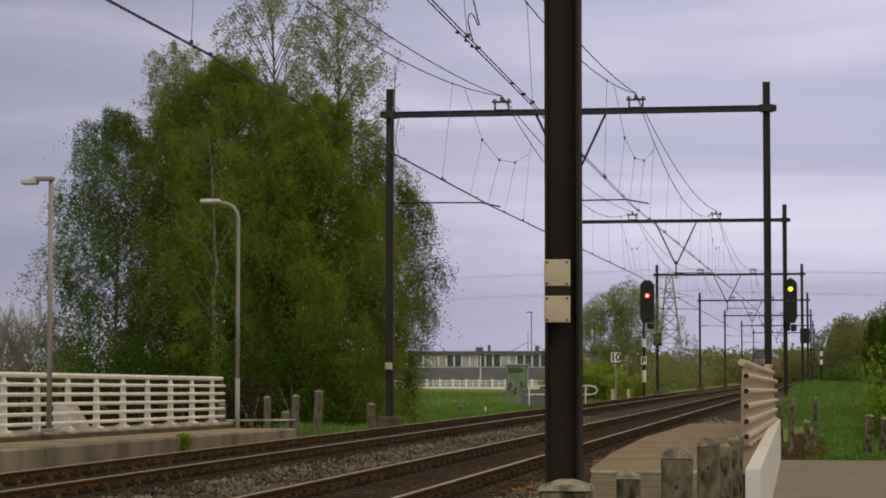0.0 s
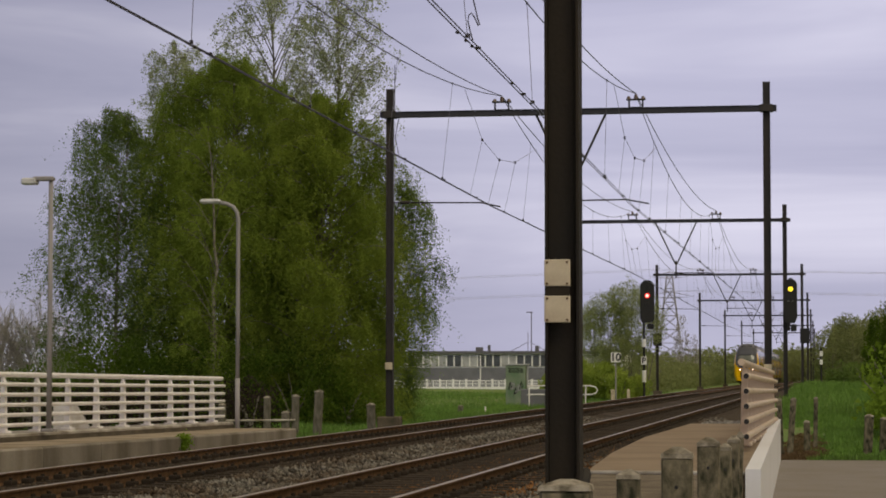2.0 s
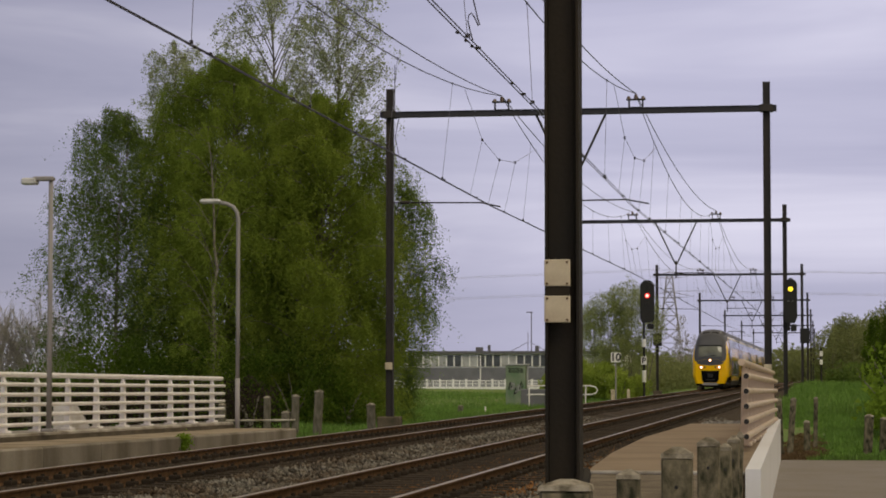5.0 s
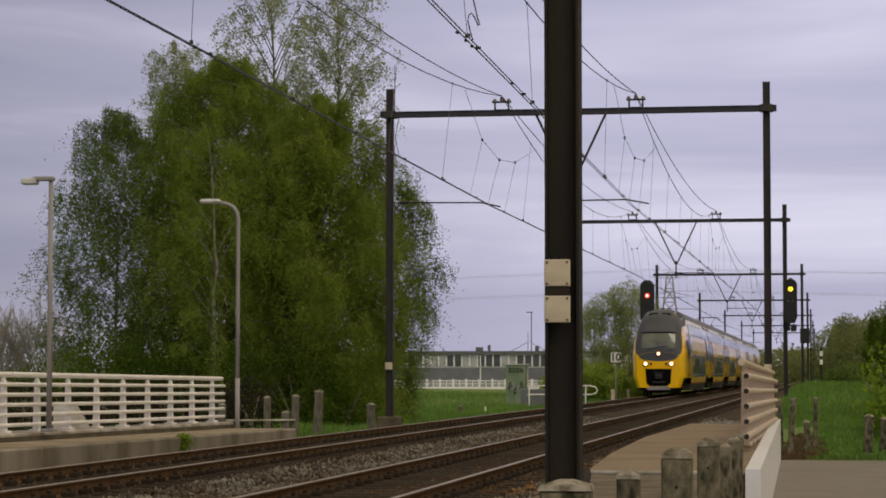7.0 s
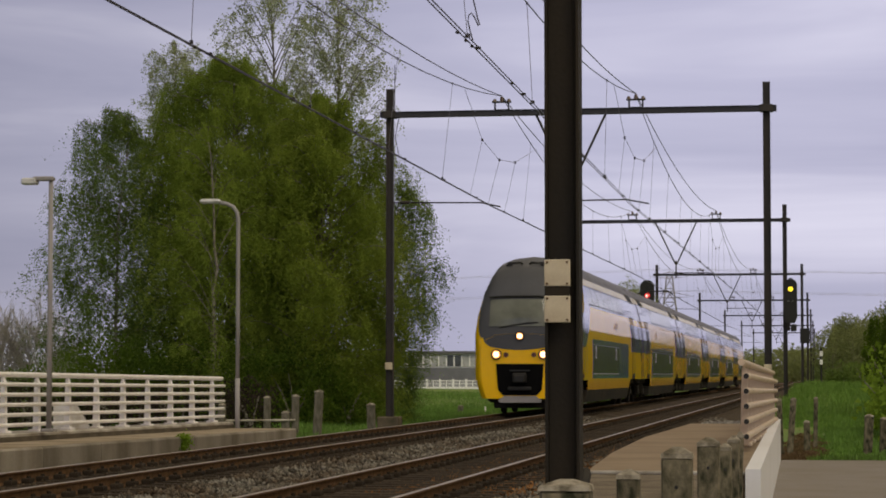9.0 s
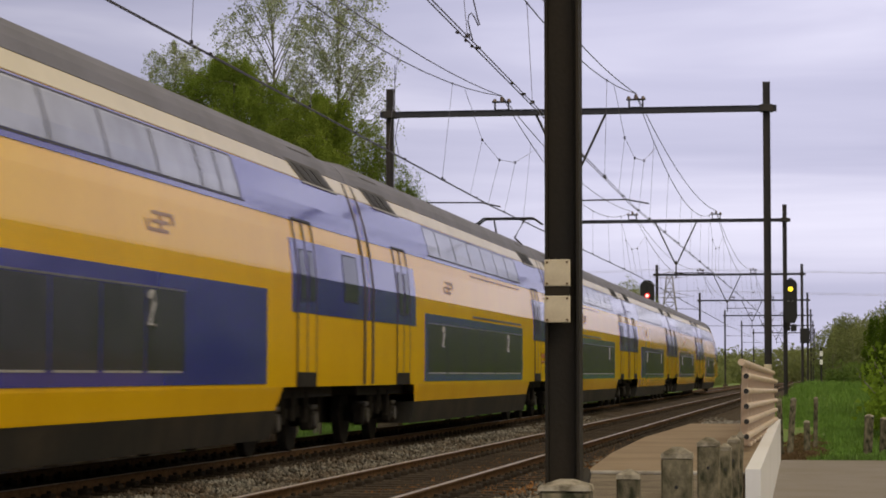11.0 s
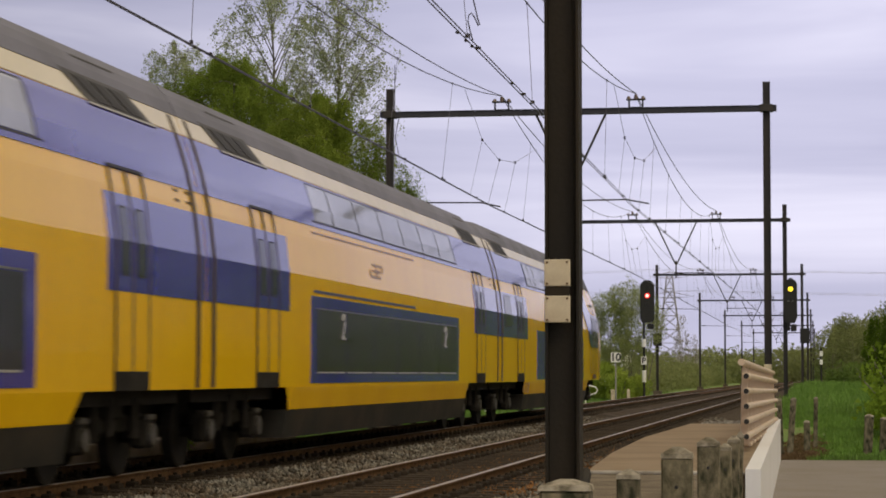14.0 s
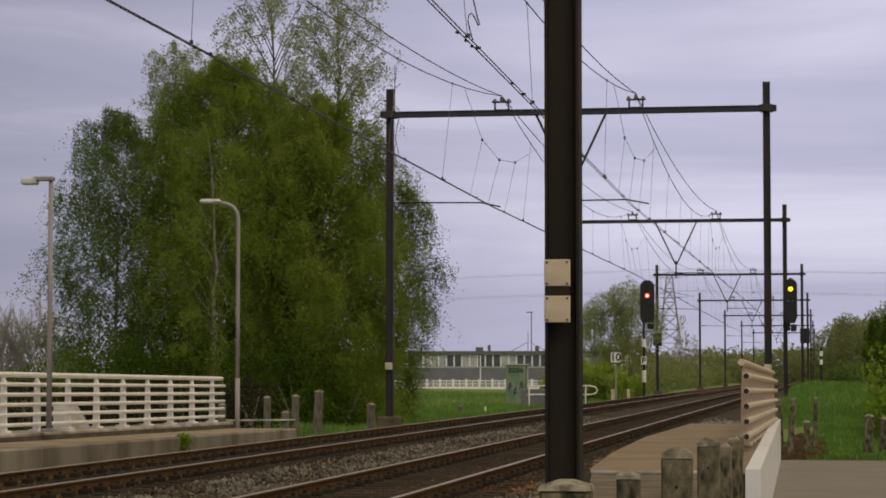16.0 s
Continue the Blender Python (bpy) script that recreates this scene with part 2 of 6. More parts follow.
def prism(bm, prof, y0, y1, dz=0.0, dx=0.0):
    """A polygon in x and z, drawn out along y; dz and dx shift its far end."""
    a = [bm.verts.new((x, y0, z)) for x, z in prof]
    b = [bm.verts.new((x + dx, y1, z + dz)) for x, z in prof]
    n = len(prof)
    for i in range(n):
        bm.faces.new((a[i], a[(i + 1) % n], b[(i + 1) % n], b[i]))
    bm.faces.new(a[::-1])
    bm.faces.new(b)


def finish(bm, name, material, smooth=False):
    bmesh.ops.recalc_face_normals(bm, faces=bm.faces)
    me = bpy.data.meshes.new(name)
    bm.to_mesh(me)
    bm.free()
    me.materials.append(material)
    if smooth:
        me.polygons.foreach_set("use_smooth", [True] * len(me.polygons))
    return me


def part(name, bm, material, parent=None, label="", smooth=False):
    ob = new(name, finish(bm, name, material, smooth))
    if parent:
        ob.parent = parent
    if label:
        tagged(ob, label)
    return ob


def thing(name, label, category, group="", kind="", at=(0, 0, 0)):
    ob = new(name)
    ob.location = at
    return tagged(ob, label, category, group, kind)
# ------------------------------------------------------------------ plan
XL, XR = -8.954, -4.825            # track centres
GAUGE = 1.507 / 2
MAST_L, MAST_R = -12.05, -1.49     # rows of masts
PORTALS = (13.64, 65.21, 112.66, 173.5, 234.4, 294.8, 356.0, 417.0)
BRIDGE_END = 47.3
FAR_END = 49.8
rng = np.random.default_rng(7)


def ground_z(x, y):
    """Height of the land: low beside the line, a bank on the right that climbs to the line's level."""
    z = -0.55
    if x > -2.2:
        k = min(1.0, max(0.0, (y - 50.0) / 90.0))
        z = -0.62 + 0.9 * k * k * (3 - 2 * k)
        z += 0.10 * math.sin(x * 1.3 + y * 0.11) * min(1, k * 4)
    elif x < -12.5:
        z = -0.42 + 0.12 * math.sin(x * 0.23) * math.sin(y * 0.09)
    return z


def build_ground():
    xs = sorted({*np.linspace(-60, 40, 81).round(2), -2000, -900, -400, -180, -100, 70, 120, 250, 600, 2000, -2.2, -2.0, -12.5})
    ys = sorted({*np.linspace(-20, 200, 89).round(2), -300, -80, 230, 280, 350, 500, 800, 1400, 2600, 4200})
    bm = bmesh.new()
    g = [[bm.verts.new((x, y, ground_z(x, y))) for x in xs] for y in ys]
    for j in range(len(ys) - 1):
        for i in range(len(xs) - 1):
            bm.faces.new((g[j][i], g[j][i + 1], g[j + 1][i + 1], g[j + 1][i]))
    ob = part("ground", bm, M["grass"], smooth=True)
    tagged(ob, "green grassy land on both sides of the railway line", "ground", kind="structure")


build_ground()


def build_track():
    bed = bmesh.new()
    # ballast bed with an uneven top
    xs = np.array([-11.55, -11.15, -10.6, -10.2, -9.6, -9.0, -8.4, -7.8, -7.3, -6.9, -6.5, -6.0, -5.4, -4.8, -4.2, -3.6, -3.2, -2.75, -2.25])
    zs = np.array([-0.62, -0.42, -0.24, -0.19, -0.20, -0.21, -0.20, -0.19, -0.21, -0.27, -0.21, -0.19, -0.20, -0.21, -0.20, -0.19, -0.22, -0.40, -0.66])
    ys = np.concatenate([np.arange(-20, 80, 0.5), np.arange(80, 200, 3), np.array([220, 260, 320, 400, 500, 700, 1000, 1500])])
    rows = []
    for y in ys:
        rows.append([bed.verts.new((x, y, z + (rng.normal() * 0.018 if y < 120 else 0))) for x, z in zip(xs, zs)])
    for a, b in zip(rows, rows[1:]):
        for i in range(len(xs) - 1):
            bed.faces.new((a[i], a[i + 1], b[i + 1], b[i]))
    ob = part("ballast_bed", bed, M["ballast"])
    tagged(ob, "brown-grey crushed stone ballast bed under two tracks", "ballast", kind="structure")
    prof = [(-0.06, -0.155), (0.06, -0.155), (0.06, -0.14), (0.010, -0.12), (0.010, -0.035), (0.034, -0.025), (0.036, -0.006), (-0.036, -0.006), (-0.034, -0.025), (-0.010, -0.035), (-0.010, -0.12), (-0.06, -0.14)]
    for xc, which in ((XL, "far"), (XR, "near")):
        tr = thing("railway_track", "rusty steel rails with polished tops on dark sleepers", "railway track", "tracks", "structure", (xc, 0, 0))
        for s in (-1, 1):
            bm = bmesh.new()
            prism(bm, [(x + s * GAUGE, z) for x, z in prof], -15, 1500)
            rail = part("rail", bm, M["rust"], tr, "rust-brown steel rail")
            bm = bmesh.new()
            prism(bm, [(s * GAUGE + x, z) for x, z in ((-0.026, -0.0058), (0.026, -0.0058), (0.022, 0.0), (-0.022, 0.0))], -15, 1500)
            part("running_surface", bm, M["rail_top"], rail, "polished bright top of the rail")
        bm = bmesh.new()
        box(bm, (0, 0, -0.215), (2.55, 0.24, 0.15), bevel=0.02)
        for s in (-1, 1):
            for e in (-1, 1):
                box(bm, (s * GAUGE + e * 0.115, 0, -0.115), (0.11, 0.20, 0.06), bevel=0.012)
                cyl(bm, (s * GAUGE + e * 0.12, 0, -0.10), (s * GAUGE + e * 0.12, 0, -0.055), 0.025, n=6)
        me = finish(bm, "sleeper", M["sleeper"])
        for i in range(230):
            sl = new("sleeper", me)
            sl.parent = tr
            sl.location = (rng.normal() * 0.01, 18 + i * 0.6, 0)
        far = bmesh.new()
        for i in [*range(-55, 0), *range(230, 420)]:
            box(far, (0, 18 + i * 0.6, -0.215), (2.55, 0.24, 0.15))
        ob = part("sleeper_rest", far, M["sleeper"], tr)
        tagged(ob, kind="stuff")


build_track()


def h_section(w, d, tf=0.016, tw=0.011):
    """Outline of an H beam, flanges facing along x."""
    return [(-w / 2, -d / 2), (-w / 2 + tf, -d / 2), (-w / 2 + tf, -tw / 2), (w / 2 - tf, -tw / 2), (w / 2 - tf, -d / 2), (w / 2, -d / 2),
            (w / 2, d / 2), (w / 2 - tf, d / 2), (w / 2 - tf, tw / 2), (-w / 2 + tf, tw / 2), (-w / 2 + tf, d / 2), (-w / 2, d / 2)]


def column(bm, x, y, z0, z1, sec):
    a = [bm.verts.new((x + px, y + py, z0)) for px, py in sec]
    b = [bm.verts.new((x + px, y + py, z1)) for px, py in sec]
    n = len(sec)
    for i in range(n):
        bm.faces.new((a[i], a[(i + 1) % n], b[(i + 1) % n], b[i]))
    bm.faces.new(a[::-1])
    bm.faces.new(b)


BEAM_Z, TOP_Z = 8.52, 9.26


def portal(y, xl=MAST_L, xr=MAST_R, near=False, detail=True, dz=0.0, saddles=(-8.88, -5.0)):
    """A catenary portal: two H masts, a double-channel cross beam and what hangs from it."""
    p = thing("catenary_portal", "dark steel portal with two masts over the tracks", "catenary portal", "portals along the line", at=(0, y, 0))
    w = 0.2
    for x, side in ((xl, -1), (xr, 1)):
        bm = bmesh.new()
        column(bm, x, 0, 0.0 if side < 0 else -0.2, TOP_Z + dz, h_section(w, w))
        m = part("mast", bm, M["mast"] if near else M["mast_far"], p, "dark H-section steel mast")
        bm = bmesh.new()
        box(bm, (x, 0, -0.28), (0.62, 0.62, 0.56), bevel=0.03)
        part("footing", bm, M["footing"], p, "weathered concrete footing block")
        bm = bmesh.new()
        box(bm, (x, 0, BEAM_Z + dz), (w + 0.16, 0.34, 0.20), bevel=0.01)
        box(bm, (x + side * 0.16, 0, BEAM_Z + dz), (0.06, 0.28, 0.14))
        part("clamp", bm, M["mast_far"], p)
        if detail:
            bm = bmesh.new()
            box(bm, (x - 0.01, -w / 2 - 0.012, 1.42 if side < 0 else 1.36), (0.21, 0.012, 0.20), bevel=0.004)
            part("number_plate", bm, M["plate"], p, "cream plate screwed to the mast")
    bm = bmesh.new()
    for e in (-1, 1):
        box(bm, ((xl + xr) / 2, e * 0.115, BEAM_Z + dz), (xr - xl + 0.55, 0.012, 0.15))
        box(bm, ((xl + xr) / 2, e * 0.135, BEAM_Z + dz + 0.07), (xr - xl + 0.55, 0.05, 0.012))
        box(bm, ((xl + xr) / 2, e * 0.135, BEAM_Z + dz - 0.07), (xr - xl + 0.55, 0.05, 0.012))
    for i in range(9):
        box(bm, (xl + 0.8 + (xr - xl - 1.6) * i / 8, 0, BEAM_Z + dz), (0.06, 0.22, 0.10))
    part("cross_beam", bm, M["beam"], p, "grey double-channel cross beam")
    # saddles that carry the messenger wires
    for x in saddles:
        bm = bmesh.new()
        for e in (-1, 1):
            box(bm, (x + e * 0.19, 0, BEAM_Z + dz + 0.20), (0.045, 0.06, 0.26))
        box(bm, (x, 0, BEAM_Z + dz + 0.31), (0.54, 0.07, 0.05))
        box(bm, (x, 0, BEAM_Z + dz + 0.09), (0.34, 0.06, 0.03))
        s = part("saddle", bm, M["beam"], p)
        for e in (-1, 0, 1):
            bm = bmesh.new()
            cyl(bm, (x + e * 0.2, 0, BEAM_Z + dz + 0.31), (x + e * 0.2, 0, BEAM_Z + dz + 0.40 + 0.06 * (e == 0)), 0.065, 0.035, 8)
            part("insulator", bm, M["insul"], s, "brown insulator on the saddle")
    # V strut with the steady arms of both tracks
    xm, zb = (XL + XR) / 2 - 0.02, 6.45
    for e in (-1, 1):
        bm = bmesh.new()
        tube(bm, [(xm + e * 0.98, 0, BEAM_Z + dz - 0.06), (xm + e * 0.03, 0, zb)], 0.035, 8)
        part("strut", bm, M["mast_far"], p)
    bm = bmesh.new()
    box(bm, (xm, 0, zb - 0.25), (0.06, 0.06, 0.85))
    box(bm, (xm + 0.12, 0, zb - 0.42), (0.40, 0.08, 0.06))
    part("drop_post", bm, M["mast_far"], p)
    bm = bmesh.new()
    tube(bm, [(xm + 0.3, 0, 6.03), (XR - 0.55, 0, 6.04), (XR + 0.08, 0, 5.92)], 0.022)
    part("steady_arm", bm, M["mast_far"], p)
    if y == PORTALS[2]:
        return p
    bm = bmesh.new()
    tube(bm, [(xl + 0.1, 0, 6.03), (XL - 0.5, 0, 6.00), (XL + 0.05, 0, 5.88)], 0.022)
    cyl(bm, (xl + 0.3, 0, 6.03), (xl + 0.55, 0, 6.03), 0.05, n=8)
    part("steady_arm", bm, M["mast_far"], p)
    return p


for i, y in enumerate(PORTALS):
    portal(y, xl=MAST_L, xr=(-1.76 if i == 2 else MAST_R), near=(i == 0), detail=(i == 1), saddles=((-8.86, -5.1), (-8.86, -5.09), (-8.98, -4.99), (-8.85, -5.0))[min(i, 3)])

# ------------------------------------------------------------------ railings and bridge
SLOPE = -0.0066                       # the bridge falls away from the camera


def railing(name, x, y0, y1, z0, step, side, h=0.97, paint="rail_white", label="cream-white steel bridge railing with horizontal bars"):
    """Bridge railing: upright fins, five round bars and a thick handrail."""
    r = thing(name, label, "railing", "bridge railings", at=(x, y0, z0))
    r.rotation_euler = (math.atan(SLOPE), 0, 0)
    n = int((y1 - y0 - 1.7) / step)
    thick = 0.042 if paint == "cream" else 0.033
    L = y1 - y0
    me = None
    for i in range(n + 1):
        if me is None:
            bm = bmesh.new()
            prof = [(-0.055 * side, 0.02), (0.055 * side, 0.02), (0.035 * side, h - 0.16), (0.0, h - 0.05), (-0.03 * side, h - 0.10)]
            a = [bm.verts.new((px, -0.055, pz)) for px, pz in prof]
            b = [bm.verts.new((px, 0.055, pz)) for px, pz in prof]
            for k in range(5):
                bm.faces.new((a[k], a[(k + 1) % 5], b[(k + 1) % 5], b[k]))
            bm.faces.new(a[::-1])
            bm.faces.new(b)
            box(bm, (0, 0, 0.02), (0.20, 0.26, 0.05), bevel=0.01)
            me = finish(bm, "post", M[paint])
        o = new("post", me)
        o.parent = r
        o.location = (0, L - 0.8 - i * step, 0)
    for k in range(5):
        bm = bmesh.new()
        z = 0.13 + k * (h - 0.22) / 4.6
        cyl(bm, (0.058 * side, 0, z), (0.058 * side, L, z), thick, n=10)
        bar = part("bar", bm, M[paint], r)
        # closed bar: a black disc paints the shade of an open end
        bm = bmesh.new()
        cyl(bm, (0.058 * side, -0.012, z), (0.058 * side, 0.004, z), thick * 0.8, n=10)
        part("bar_end", bm, M["seam"], bar, "black disc painting the shade inside the tube's end")
    bm = bmesh.new()
    cyl(bm, (0, 0, h - 0.03), (0, L, h - 0.03), 0.045, n=10)
    part("handrail", bm, M[paint], r)
    return r


def build_bridge():
    # far side: concrete edge with a kerb and the railing on it
    b = thing("abutment", "stained concrete bridge edge with a kerb beside the far track", "bridge edge", kind="structure", at=(0, 0, 0))
    y0 = 8.0
    L = FAR_END - y0
    z0 = 0.14 + SLOPE * (y0 - 31)
    nseg = 15
    for i in range(nseg):
        bm = bmesh.new()
        ya, yb = y0 + L * i / nseg, y0 + L * (i + 1) / nseg
        za, zb = z0 + SLOPE * (ya - y0), z0 + SLOPE * (yb - y0)
        prism(bm, [(-14.3, -0.9), (-11.25, -0.9), (-11.25, za - 0.03), (-11.28, za), (-14.3, za)], ya + 0.012, yb - 0.012, dz=zb - za)
        part("edge_slab", bm, M["slab"], b)
    # sandy sheet over the slabs, lighter than their faces: the lit top is painted
    bm = bmesh.new()
    prism(bm, [(-12.6, z0 - 0.02), (-11.33, z0 - 0.02), (-11.33, z0 + 0.006), (-12.6, z0 + 0.006)], y0, FAR_END - 0.3, dz=SLOPE * L)
    part("paving", bm, M["paving"], b, "thin sandy paving sheet on the bridge edge, lit tone painted in")
    # thin dark strip: shade on the kerb's face, painted on
    bm = bmesh.new()
    prism(bm, [(-12.625, z0 - 0.1), (-12.605, z0 - 0.1), (-12.605, z0 + 0.085), (-12.625, z0 + 0.085)], y0, FAR_END - 0.1, dz=SLOPE * L)
    part("kerb_face", bm, M["footing"], b, "dark strip painting the shade on the kerb's face")
    bm = bmesh.new()
    prism(bm, [(-13.4, z0 - 0.1), (-12.62, z0 - 0.1), (-12.62, z0 + 0.12), (-12.66, z0 + 0.14), (-13.4, z0 + 0.14)], y0, FAR_END - 0.1, dz=SLOPE * L)
    part("kerb", bm, M["concrete"], b, "pale concrete kerb under the railing")
    railing("bridge_railing", -12.9, 10.0, FAR_END - 0.1, z0 + 0.13 + SLOPE * 2, 1.62, 1)
    # white concrete wedge beside the railing
    w = bmesh.new()
    prism(w, [(-13.30, 0.15), (-13.02, 0.15), (-13.02, 0.68), (-13.30, 0.68)], 39.6, 41.0)
    for v in w.verts:
        if v.co.y > 40 and v.co.z > 0.5:
            v.co.y -= 1.0
    ob = part("concrete_wedge", w, M["wedge_white"])
    tagged(ob, "white painted concrete wedge behind the bridge railing", "concrete block")
    # near side: walkway, wall and railing
    deck = bmesh.new()
    edge = ((-2.38, 23.95), (-2.62, 29.5), (-2.77, 36.9), (-2.62, BRIDGE_END), (-1.04, BRIDGE_END), (-0.78, 23.95))
    low = [deck.verts.new((x, y, -0.6)) for x, y in edge]
    high = [deck.verts.new((x, y, 0.2)) for x, y in edge]
    for k in range(6):
        deck.faces.new((low[k], low[(k + 1) % 6], high[(k + 1) % 6], high[k]))
    deck.faces.new(low[::-1])
    deck.faces.new(high)
    ob = part("walkway", deck, M["deck"])
    tagged(ob, "sandy brown concrete walkway beside the near track", "walkway", kind="structure")
    lip = bmesh.new()
    box(lip, (-1.57, 23.89, 0.185), (1.58, 0.10, 0.035), bevel=0.008)
    part("edge_strip", lip, M["concrete"], ob, "pale concrete strip along the near edge")
    wall = bmesh.new()
    a = [wall.verts.new(c) for c in ((-0.77, 23.5, -0.9), (-0.62, 23.5, -0.9), (-0.62, 23.5, 0.24), (-0.77, 23.5, 0.24))]
    c2 = [wall.verts.new(c) for c in ((-1.03, 48.6, -0.9), (-0.87, 48.6, -0.9), (-0.87, 48.6, 0.27), (-1.03, 48.6, 0.27))]
    for i in range(4):
        wall.faces.new((a[i], a[(i + 1) % 4], c2[(i + 1) % 4], c2[i]))
    wall.faces.new(a[::-1])
    wall.faces.new(c2)
    ob = part("parapet_wall", wall, M["white_wall"])
    tagged(ob, "white painted concrete wall under the bridge railing", "wall", kind="structure")
    railing("bridge_railing", -1.0, 29.3, BRIDGE_END + 0.4, 0.28, 1.5, 1, h=1.08, paint="cream", label="peach-cream steel railing beside the walkway")
    # footpath on the near side
    bm = bmesh.new()
    prism(bm, [(-0.98, -0.9), (9.0, -0.9), (9.0, -0.56), (-0.98, -0.56)], -6.0, 48.6)
    ob = part("pavement", bm, M["asphalt"])
    tagged(ob, "grey-brown asphalt footpath over the bridge", "footpath", kind="structure")


build_bridge()
# ------------------------------------------------------------------ train
M["axle_grey"] = mat("axle_grey", (0.085, 0.080, 0.075), 0.6, var=0.5, scale=8, fine=30, tint=(0.05, 0.045, 0.04))
PZ = np.array([0.28, 0.70, 1.00, 1.40, 2.62, 2.70, 3.20, 3.40, 3.70, 4.02, 4.10, 4.34, 4.50, 4.62, 4.74, 4.84, 4.90, 4.92])
PX = np.array([1.38, 1.46, 1.50, 1.51, 1.51, 1.50, 1.44, 1.40, 1.33, 1.23, 1.20, 1.10, 1.03, 0.95, 0.83, 0.60, 0.32, 0.0])
HEAD_LEN, MID_LEN, TAIL_LEN = 28.45, 26.5, 26.28
HEAD_AT_9, SPEED = 69.85, 29.98


def hw(z):
    return float(np.interp(z, PZ, PX))


def levels(z0, z1):
    """Heights from z0 to z1 with every bend of the side between them."""
    return sorted({z0, z1, *[float(z) for z in PZ if z0 < z < z1]})


def panel(bm, z0, z1, u0, u1, off=0.008, sides=(-1, 1), thick=0.012):
    """A panel that follows the curved side between two heights, proud of the body."""
    zs = levels(z0, z1)
    for s in sides:
        def ring(o):
            return [[bm.verts.new((s * (hw(z) + o), u, z)) for u in (u0, u1)] for z in zs]
        a, b = ring(off), ring(off - thick)
        for k in range(len(zs) - 1):
            bm.faces.new((a[k][0], a[k][1], a[k + 1][1], a[k + 1][0]))
            bm.faces.new((b[k][0], b[k + 1][0], b[k + 1][1], b[k][1]))
            for e in (0, 1):
                bm.faces.new((a[k][e], a[k + 1][e], b[k + 1][e], b[k][e]))
        for k in (0, len(zs) - 1):
            bm.faces.new((a[k][0], a[k][1], b[k][1], b[k][0]))


def loft(bm, ys, zs, sx=lambda y: 1.0, zmap=lambda y, z: z, caps=(True, True)):
    """The hull between the lowest and the highest of zs, closed below, along ys."""
    rings = []
    for y in ys:
        ring = [(-hw(z) * sx(y), zmap(y, z)) for z in zs] + [(hw(z) * sx(y), zmap(y, z)) for z in zs[::-1] if hw(z) > 1e-4]
        rings.append([bm.verts.new((x, y, z)) for x, z in ring])
    n = len(rings[0])
    for a, b in zip(rings, rings[1:]):
        for i in range(n):
            bm.faces.new((a[i], a[(i + 1) % n], b[(i + 1) % n], b[i]))
    if caps[0]:
        bm.faces.new(rings[0][::-1])
    if caps[1]:
        bm.faces.new(rings[-1])
    return rings


NV = np.array([0.0, 0.05, 0.17, 0.35, 0.6, 0.95, 1.6, 3.0, 5.0, 7.0])
NZT = np.array([2.40, 2.78, 3.22, 3.65, 4.03, 4.33, 4.56, 4.82, 4.90, 4.92])
WV = np.array([0.0, 0.04, 0.10, 0.18, 0.30, 0.45, 0.60, 0.80, 1.05, 1.50, 2.0, 3.2])
WS = np.array([0.775, 0.815, 0.848, 0.877, 0.910, 0.938, 0.954, 0.967, 0.977, 0.988, 0.995, 1.0])


def nose_top(v):
    """The roof line of the cab, bent smoothly through its stations."""
    if v <= NV[0] or v >= NV[-1]:
        return float(np.interp(v, NV, NZT))
    i = int(np.searchsorted(NV, v) - 1)
    slope = np.gradient(NZT, NV)
    slope[-1] = 0.0
    h = NV[i + 1] - NV[i]
    t = (v - NV[i]) / h
    return float((2 * t ** 3 - 3 * t * t + 1) * NZT[i] + (t ** 3 - 2 * t * t + t) * h * slope[i] + (3 * t * t - 2 * t ** 3) * NZT[i + 1] + (t ** 3 - t * t) * h * slope[i + 1])


def nose_w(v):
    return float(np.interp(v, WV, WS))


def nose_z(v, z):
    return z if z < 1.9 else 1.9 + (z - 1.9) * (nose_top(v) - 1.9) / (4.92 - 1.9)


def bogie(parent, u):
    b = bmesh.new()
    for s in (-1, 1):
        box(b, (s * 1.05, u, 0.62), (0.14, 3.0, 0.20), bevel=0.03)
        box(b, (s * 1.05, u, 0.80), (0.24, 0.7, 0.26), bevel=0.03)
        for e in (-1, 1):
            box(b, (s * 1.10, u + e * 1.28, 0.50), (0.20, 0.42, 0.36), bevel=0.04)
            cyl(b, (s * 1.13, u + e * 0.75, 0.45), (s * 1.13, u + e * 0.75, 0.86), 0.09, n=8)
            cyl(b, (s * 1.24, u + e * 0.45, 0.50), (s * 1.24, u + e * 0.45, 0.92), 0.05, n=8)
    box(b, (0, u, 0.66), (2.0, 0.6, 0.3))
    bg = part("bogie", b, M["under"], parent, "dark sooty bogie frame")
    for e in (-1, 1):
        for s in (-1, 1):
            w = bmesh.new()
            cyl(w, (s * 1.19, u + e * 1.28, 0.48), (s * 1.25, u + e * 1.28, 0.48), 0.13, n=12)
            box(w, (s * 1.20, u + e * 1.28, 0.68), (0.06, 0.30, 0.07), bevel=0.015)
            part("axle_box", w, M["axle_grey"], bg, "worn grey axle box cover")
        w = bmesh.new()
        cyl(w, (-0.98, u + e * 1.28, 0.46), (0.98, u + e * 1.28, 0.46), 0.08, n=8)
        for s in (-1, 1):
            cyl(w, (s * 0.70, u + e * 1.28, 0.46), (s * 0.83, u + e * 1.28, 0.46), 0.46, n=24)
        part("wheelset", w, M["under"], bg, "steel wheelset")
    return bg


